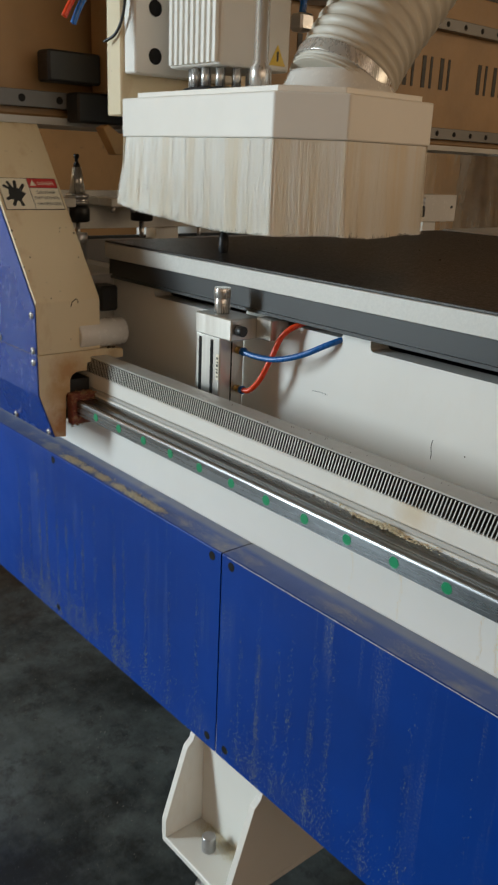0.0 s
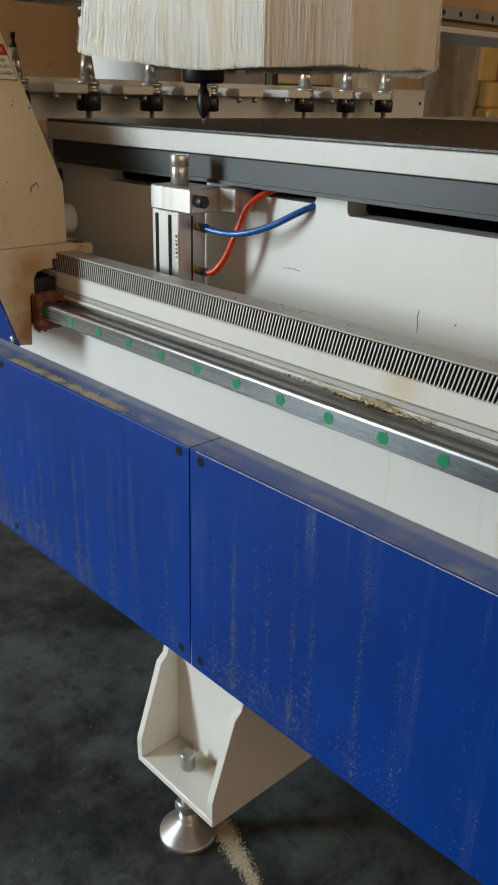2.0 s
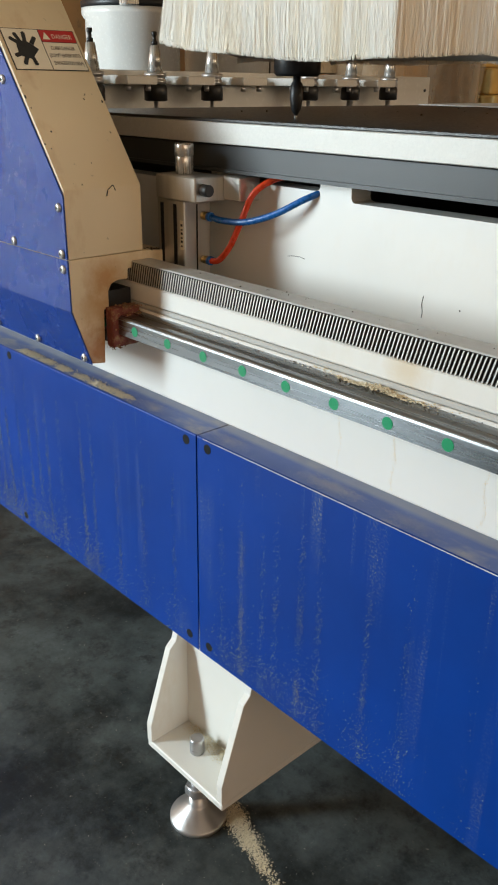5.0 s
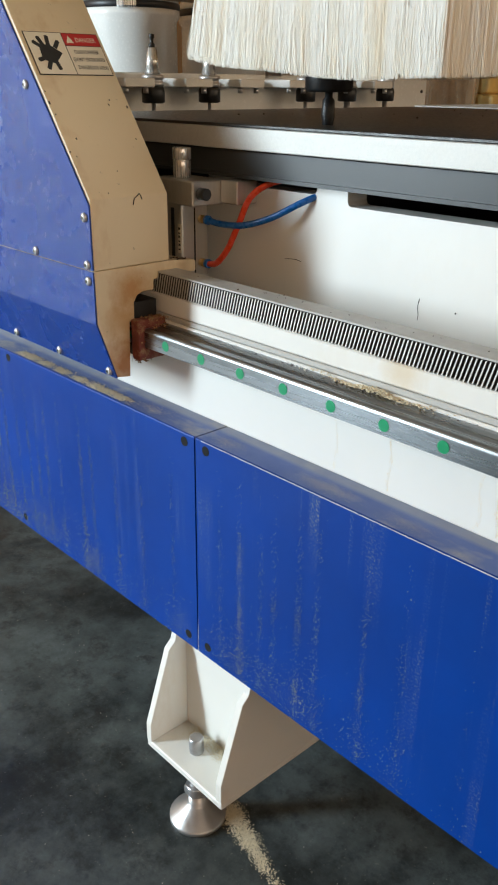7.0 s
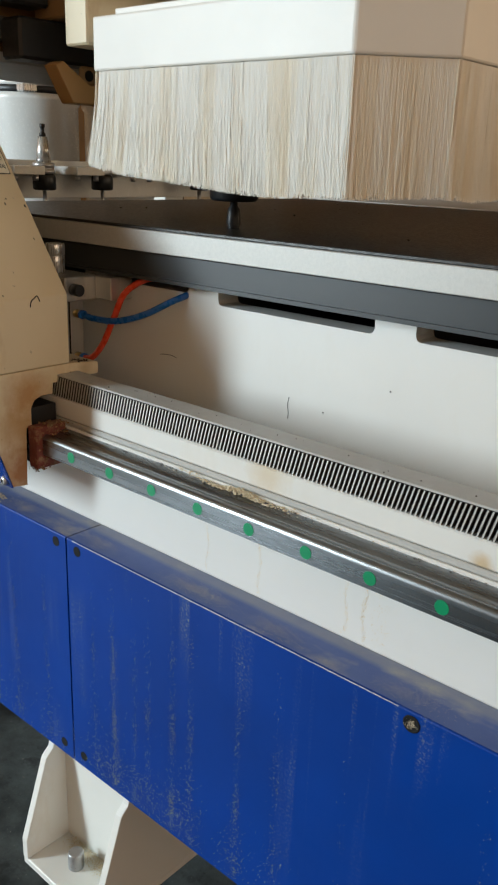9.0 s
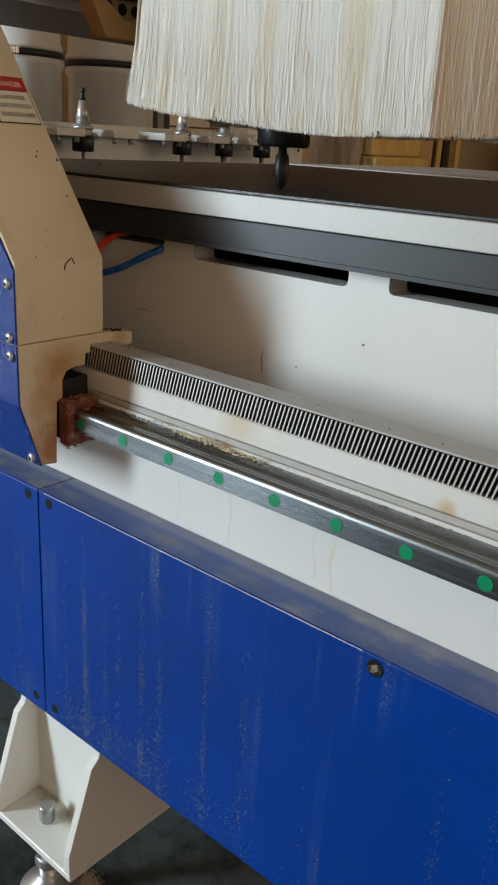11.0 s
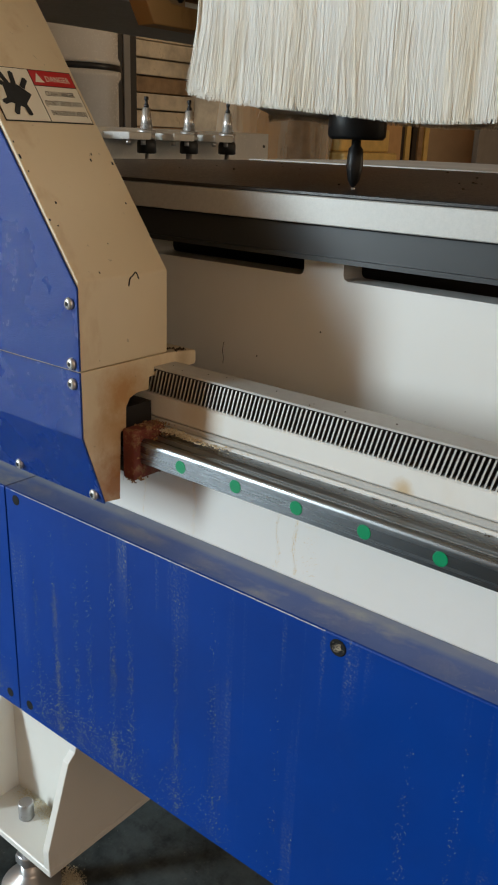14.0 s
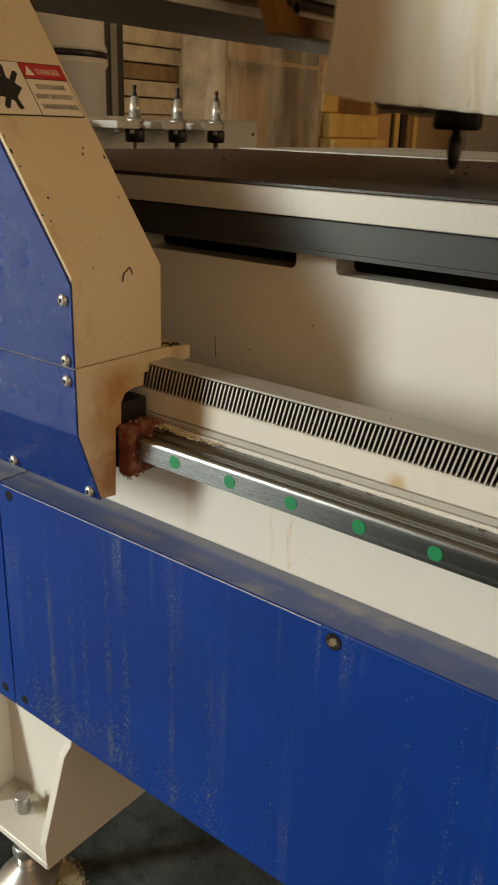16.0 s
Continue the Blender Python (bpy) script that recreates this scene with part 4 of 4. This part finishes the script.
part("slide_edge", boxes((-0.16, -0.123, -0.09, 0.15, 0.146, 0.62), bev=0.002), CREAM, head, "oil-yellowed slide edge")
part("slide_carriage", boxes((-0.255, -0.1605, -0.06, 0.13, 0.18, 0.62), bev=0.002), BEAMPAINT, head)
part("bearing_block", boxes((-0.262, -0.225, -0.145, -0.0605, 0.19, 0.232), bev=0.003), BLACK, head, "dark rail bearing block")
part("bearing_block", boxes((-0.262, -0.225, -0.10, 0.12, 0.137, 0.179), bev=0.003), BLACK, head)
part("power_cable", tube([(-0.14, -0.165, 0.262), (-0.135, -0.15, 0.29), (-0.12, -0.125, 0.33), (-0.1, -0.1, 0.4)], 0.004), REDHOSE, head)
part("power_cable", tube([(-0.14, -0.152, 0.255), (-0.135, -0.14, 0.283), (-0.12, -0.115, 0.325), (-0.1, -0.09, 0.4)], 0.004), BLUEHOSE, head)
part("sensor_cable", tube([(-0.15, -0.1, 0.24), (-0.128, -0.094, 0.25), (-0.11, -0.092, 0.28), (-0.11, -0.09, 0.34), (-0.12, -0.09, 0.42)], 0.002), BLACK, head)
hook = part("chain_bracket", prism([(-0.08, 0.131), (-0.058, 0.094), (0.07, 0.094), (0.07, 0.112), (-0.035, 0.114), (-0.07, 0.136)], "x", -0.213, -0.19, 0.0015), RUSTED, head, "yellowed bent bracket")
part("pad_block", boxes((-0.222, -0.2135, -0.028, 0.01, 0.1145, 0.136), bev=0.003), BEAMPAINT, hook)
for y in (-0.018, 0.0):
    part("pad_hole", lathe([(0.006, -0.2134), (0.006, -0.2131)], 14, (0, y, 0.126), "x"), HOLE, hook)

# a curl of dried dirt and paint chips on the leg
part("dirt_curl", tube([(0.0006, 0.004, 0.862), (0.0006, 0.0055, 0.868), (0.0006, 0.009, 0.8705), (-0.0003, 0.013, 0.8725), (0.0006, 0.0155, 0.867)], 0.0006, 6), INK, gantry)
rng = random.Random(21)
for i in range(13):
    u, v = rng.uniform(0.004, 0.096), rng.uniform(0.004, 0.14)
    if i % 3 == 0:
        u = rng.uniform(0.001, 0.005)
    a = rng.uniform(0.0005, 0.0018)
    part("paint_chip", on_slope(u, u + a, v, v + a * rng.uniform(1, 2.4), 0.0001, 0.0003), INK, gantry)
part("tab_chips", grains(rng, 40, lambda r: (-0.016 * r.random() - 0.001, r.choice((0.068, 0.074, 0.06)) + r.gauss(0, 0.003), 0.7955), 0.0008, 0.0026), CHIPS, gantry)

# ---- loose dust and chips ----
rng = random.Random(3)
single("rail_sawdust", grains(rng, 520, lambda r: ((lambda x: (x, r.uniform(0.0235, 0.031), 0.7322 + 0.0022 * r.random() * (1 + math.sin(x * 95))))(r.gauss(0.143, 0.03))), 0.0006, 0.0019), SAWDUST, "pale sawdust clumps along the rail", "sawdust", kind="stuff")
single("rail_dust", grains(rng, 260, lambda r: (r.uniform(-0.1, 0.6), r.uniform(0.026, 0.0305), 0.7322), 0.0004, 0.001), CHIPS, "dark dust along the rail", "dust", kind="stuff")


def heaps(r):
    x = r.choice((-0.44, -0.42, -0.385, -0.345, -0.30, -0.265, -0.24, -0.21)) + r.gauss(0, 0.0085)
    y = min(0.02, max(-0.006, r.gauss(0.0005, 0.0035)))
    lump = math.exp(-((y - 0.0005) / 0.004) ** 2) * (0.5 + 0.5 * math.sin(x * 210)) ** 2
    return (x, y, 0.6337 + 0.0035 * lump * r.random())


def thin_patches(r):
    x = r.choice((-0.165, -0.15, -0.03, -0.02, 0.095, 0.105, 0.12, 0.135, 0.2, 0.215, 0.33, 0.35, 0.43)) + r.gauss(0, 0.012)
    return (x, min(0.036, max(-0.004, r.gauss(0.007, 0.005))), 0.6337)


single("flange_sawdust", grains(rng, 3600, heaps, 0.0005, 0.0013, 0.8), CLUMP, "lumps of sawdust lying on the folded panel edge", "sawdust", kind="stuff")
single("flange_dust", grains(rng, 6000, thin_patches, 0.00012, 0.0004, 0.4), CLUMP, "thin patches of fine sawdust on the folded panel edge", "sawdust", kind="stuff")
single("rack_dust", grains(rng, 420, lambda r: (r.uniform(-0.3, 0.6), r.uniform(0.0336, 0.037), 0.7625), 0.0003, 0.0009), SAWDUST, "fine sawdust under the rack teeth", "sawdust", kind="stuff")


def spill(r):
    u = abs(r.gauss(0, 0.5))
    w = 0.0095 - 0.004 * min(1, u)
    return (-0.066 + 0.115 * u + r.gauss(0, w) + 0.004 * math.sin(u * 19), 0.043 + -0.032 * u + r.gauss(0, w * 0.8), GROUND + max(0, 0.006 * (1 - 2 * u)) * r.random())


single("floor_sawdust", grains(rng, 5600, spill, 0.0004, 0.0014), SAWDUST, "small heap of sawdust on the floor by the foot", "sawdust", kind="stuff")
single("floor_crumbs", grains(rng, 420, lambda r: (r.uniform(-1.2, 0.3), r.uniform(-0.35, 0.2), GROUND), 0.0004, 0.0012), CRUMB, "scattered wood crumbs on the floor", "crumbs", kind="stuff")
single("foot_sawdust", grains(rng, 1500, lambda r: ((lambda g: (-0.118 + 0.07 * r.random() + r.gauss(0, 0.008), 0.0295 - g, 0.1708 + max(0, 0.008 - g * 0.6) * r.random()))(abs(r.gauss(0, 0.008)))), 0.0004, 0.0012), SAWDUST, "sawdust in the foot bracket's corner", "sawdust", kind="stuff")


def on_table(r):
    while True:
        x, y = r.uniform(-0.35, 0.9), r.uniform(0.2, 0.94)
        if r.random() < (0.9 if x > 0.15 and y > 0.3 else 0.12):
            return (x, y, 0.9414)


single("table_chips", grains(rng, 170, on_table, 0.0008, 0.0034, 0.5), CHIPS, "dark wood chips lying on the table", "wood chips", kind="stuff")
single("strip_chips", grains(rng, 40, lambda r: (r.uniform(-0.2, 0.7), r.uniform(0.036, 0.060), 0.7878), 0.0005, 0.0015, 0.5), CHIPS, "dark chips on the grey strip", "wood chips", kind="stuff")
# sawdust clinging to the side panels in streaks and along the lower edge
streaks = [(-0.60, 1.0), (-0.565, 0.7), (-0.53, 1.2), (-0.505, 1.6), (-0.47, 0.9), (-0.44, 1.5), (-0.415, 1.1), (-0.39, 1.3), (-0.355, 0.8), (-0.30, 1.6), (-0.275, 1.2), (-0.22, 0.7), (-0.165, 0.5), (-0.105, 0.5),
           (-0.02, 0.6), (0.012, 1.4), (0.045, 0.6), (0.065, 0.6), (0.10, 1.2), (0.125, 0.7), (0.185, 0.9), (0.23, 0.5), (0.30, 0.1), (0.42, 0.4), (0.46, 0.3)]
pool = [x for x, n in streaks for _ in range(int(n * 10))]


def clinging(r):
    x = r.choice(pool)
    low = 0.354 + 0.012 * r.random()
    if r.random() < 0.2:
        z = low + abs(r.gauss(0, 0.04))
        x += r.gauss(0, 0.013)
    else:
        z = r.uniform(low, 0.62 - 0.12 * r.random())
        while r.random() > 0.35 + 0.65 * math.sin(z * 37 + x * 90) ** 2:
            z = r.uniform(low, 0.62 - 0.12 * r.random())
        x += r.gauss(0, 0.0026)
    return (x, -0.0099, min(z, 0.62))


single("panel_sawdust", grains(rng, 12000, clinging, 0.00017, 0.00056, 1.0), CLING, "sawdust specks clinging to the blue panels", "sawdust", kind="stuff")
def low_edge(r):
    x = r.choice(pool) + r.gauss(0, 0.012)
    return (x, -0.0099, 0.3545 + min(0.2, abs(r.gauss(0, 0.028)) + 0.03 * r.random() ** 3))


single("edge_sawdust", grains(rng, 2800, low_edge, 0.00026, 0.00078, 1.0), CLING, "sawdust crumbs clinging along the lower panel edge", "sawdust", kind="stuff")
# Pale grains draw the bend's bright highlight along with its chips.
single("edge_glint_chips", grains(rng, 4200, lambda r: ((lambda x: (x, -0.0097 + r.gauss(0, 0.00015), 0.6325 + r.gauss(0, 0.0002)))(r.uniform(-0.05, 0.34))), 0.00025, 0.0006), GLINTCHIP, "pale grains drawing the glint and chipped paint along the panel bend", "paint wear", kind="stuff")
# dark scratches on the inner wall
for sx, sz, pts in ((-0.076, 0.801, [(0, 0, 0), (0.008, 0, 0.0012), (0.018, 0, 0.0016), (0.026, 0, 0.0005)]), (0.110, 0.778, [(0, 0, -0.010), (0.0005, 0, -0.004), (-0.0008, 0, 0.004), (0.0006, 0, 0.012)])):
    single("paint_scratch", tube([(sx + p[0] - 0.008, 0.1438, sz + p[2]) for p in pts], 0.0003, 6), INK, "thin dark scratch in the white paint", "scratch", "scratches in the paint")
for sx, sz in ((0.1451, 0.7836), (0.217, 0.819)):
    single("paint_chip", lathe([(0.0009, 0.1432), (0.0005, 0.1439)], 7, (sx, 0, sz), "y"), INK, "tiny dark chip in the white paint", "paint chip", "chips in the paint")
# rust drips below the rail
rng = random.Random(11)
for dx, width, n in ((0.097, 0.0006, 110), (0.162, 0.0009, 170), (0.257, 0.0009, 150), (0.275, 0.0013, 260), (0.291, 0.006, 130)):
    bend = 0.0016 if width < 0.005 else 0.0
    single("rust_drip", grains(rng, n, lambda r: (lambda z: (dx + bend * math.sin(z * 150 + dx * 90) + r.gauss(0, width), 0.0378, z))(0.704 - 0.068 * r.random() ** 1.2), 0.0002, 0.0006, 0.45), DRIP, "thin line of clinging dust below the rail", "dust drip", kind="stuff")

# ---- goods behind the machine ----
def dust_tank(cx, cy, latched):
    tank = thing("dust_tank", (cx, cy, GROUND), "white enamelled dust collector tank with a clamp band", "tank", "dust collector tanks")
    part("tank_body", lathe([(0.15, GROUND), (0.158, GROUND + 0.01), (0.158, 1.165), (0.168, 1.18), (0.168, 1.2)], 48, (cx, cy, 0)), DRUM, tank)
    part("tank_lid", lathe([(0.166, 1.222), (0.166, 1.235), (0.158, 1.25), (0.158, 1.7), (0.12, 1.75)], 48, (cx, cy, 0)), DRUM, tank)
    band = part("clamp_band", lathe([(0.166, 1.2005), (0.17, 1.203), (0.17, 1.219), (0.166, 1.2215)], 48, (cx, cy, 0)), BLACK, tank)
    if latched:
        part("latch", boxes((cx + 0.11, cx + 0.15, cy - 0.13, cy - 0.04, 1.2, 1.225), bev=0.004), CHROME, band, "bright latch")


dust_tank(-2.0, 1.31, True)
dust_tank(-2.0, 1.735, False)
rack2 = thing("steel_post_rack", (-2.6, 2.55, GROUND), "dark steel posts standing by the tank", "post rack")
for y, m in ((2.45, BLACK), (2.51, BLACK), (2.565, GREYBOARD), (2.605, BLACK)):
    part("post", boxes((-2.64, -2.6, y - 0.022, y + 0.022, GROUND, 2.6), bev=0.003), m, rack2)
stack = thing("board_stack", (-3.0, 3.0, GROUND), "stack of pale boards and crates against the wall", "boards")
for i in range(20):
    z = GROUND + 0.1 + i * 0.088
    part("board", boxes((-3.25, -2.95 + 0.012 * ((i * 7) % 3), 2.75, 3.9 - 0.02 * (i % 3), z, z + 0.08), bev=0.004), PALEWOOD if i % 6 else WOOD, stack)
cab = thing("wrapped_cabinet", (-2.7, 4.1, GROUND), "brown cabinet carcass wrapped in plastic film", "cabinet")
part("back", boxes((-3.0, -2.98, 3.4, 4.35, GROUND, 1.62)), CARD, cab)
part("side", boxes((-2.9785, -2.6, 3.4, 3.42, GROUND, 1.62)), WOOD, cab)
part("side", boxes((-2.9785, -2.6, 4.33, 4.35, GROUND, 1.62)), WOOD, cab)
part("shelf", boxes((-2.9785, -2.6, 3.422, 4.328, 1.33, 1.355)), BEAMPAINT, cab)
part("top", boxes((-2.9785, -2.6, 3.422, 4.328, 1.595, 1.62)), BEAMPAINT, cab)
film, nt, b = nodes_of("clear_plastic_film")
b.inputs["Base Color"].default_value = (0.9, 0.85, 0.75, 1)
nt.links.new(ramp(nt, noise_of(nt, 1.0, 5.0, 0.6, (2.5, 4, 0.8)), 0.38, 0.68, 0.08, 0.42), b.inputs["Alpha"])
b.inputs["Roughness"].default_value = 0.25
bm = bmesh.new()
cols = []
for i in range(30):
    y = 3.25 + i * 0.037
    fold = 0.03 * math.sin(i * 1.7) + 0.02 * math.sin(i * 0.6)
    bulge = 0.18 * math.exp(-((y - 3.3) / 0.15) ** 2)
    cols.append([bm.verts.new((-2.55 + fold * (1 - j / 6) + 0.02 * math.sin(j + i * 0.5), y - bulge * (1 - j / 9), GROUND + 0.02 + j * (1.6 / 8) * (1 - 0.12 * math.exp(-((y - 3.3) / 0.12) ** 2)))) for j in range(9)])
for a, c in zip(cols, cols[1:]):
    for j in range(8):
        bm.faces.new((a[j], c[j], c[j + 1], a[j + 1])).smooth = True
part("film", bm, film, cab, "creased clear plastic film")
for i, (y0, y1, z0, z1, m) in enumerate(((4.4, 5.1, GROUND, 0.93, PAPER), (4.42, 5.06, 0.931, 1.085, PAPER), (4.39, 4.6, 1.086, 1.4, PAPER), (5.12, 5.42, GROUND, 1.2, CARD))):
    bm = bmesh.new()
    box(bm, -2.9, -2.5 - 0.05 * i, y0, y1, z0, z1, bev=0.02, seg=3)
    single("wrapped_parcel", bm, m, "parcel wrapped in crumpled yellow paper" if m is PAPER else "brown cardboard carton on end", "parcel", "parcels behind the machine")
post2 = thing("slat_bundle", (-2.7, 5.7, GROUND), "upright bundle of yellow and dark slats", "slats")
for i in range(5):
    part("slat", boxes((-2.75, -2.7, 5.47 + i * 0.1, 5.54 + i * 0.1, GROUND, 1.5)), (BLACK, PAPER, BLACK, WOOD, PAPER)[i], post2)
single("grey_sheet", boxes((-2.62, -2.57, 6.6, 7.9, GROUND, 1.3), bev=0.003), GREYBOARD, "grey board standing on edge behind the machine", "board")
# ---- what moves ----
GANTRY = [(0, -0.430), (1.1, -0.430), (1.5, -0.405), (1.9, -0.381), (3.2, -0.381), (3.5, -0.338), (3.8, -0.288), (4.0, -0.278), (4.6, -0.278), (5.0, -0.228), (5.7, -0.228), (6.2, -0.175),
          (7.6, -0.174), (7.9, -0.1255), (9.3, -0.1243), (9.5, -0.116), (9.8, -0.08), (10.0, -0.076), (10.7, -0.076), (11.0, -0.027), (11.5, -0.027), (12.1, 0.075), (13.6, 0.075), (13.9, 0.112), (14.1, 0.116), (16.0, 0.118)]
LIFT = [(0, 0.972), (1.0, 0.972), (1.4, 0.986), (2.0, 0.989), (2.5, 0.980), (3.1, 0.978), (3.4, 0.9875), (3.7, 0.9865), (4.0, 0.9805), (4.5, 0.973), (4.8, 0.987), (5.1, 0.984), (5.4, 0.973), (5.7, 0.975), (6.0, 0.987), (6.5, 0.974), (7.1, 0.974), (7.5, 0.986),
        (7.8, 0.984), (8.1, 0.974), (8.5, 0.970), (9.1, 0.969), (9.5, 0.982), (9.8, 0.985), (10.0, 0.9793), (10.5, 0.973), (10.8, 0.986), (11.2, 0.974), (11.6, 0.986), (12.1, 0.982), (12.5, 0.974), (13.0, 0.9716), (13.5, 0.985), (14.0, 0.983), (14.5, 0.974), (15.0, 0.973), (15.5, 0.9867), (16.0, 0.988)]
REACH = [(0, 0.105), (10.5, 0.105), (12.0, 0.098), (16.0, 0.098)]
CROSS = [(0, 0.190), (15.5, 0.188), (15.7, 0.240), (15.9, 0.345), (16.0, 0.398)]


def between(rows, t):
    for (a, u), (b, v) in zip(rows, rows[1:]):
        if a <= t <= b:
            return u + (v - u) * (t - a) / (b - a)
    return rows[-1][1]


def motions():
    walk(gantry, [(t, pose(x, 0, 0)) for t, x in GANTRY])
    times_ = sorted({t for rows in (GANTRY, LIFT, CROSS) for t, _ in rows})
    walk(head, [(t, pose(between(GANTRY, t) + between(REACH, t), between(CROSS, t), between(LIFT, t))) for t in times_])


motions()
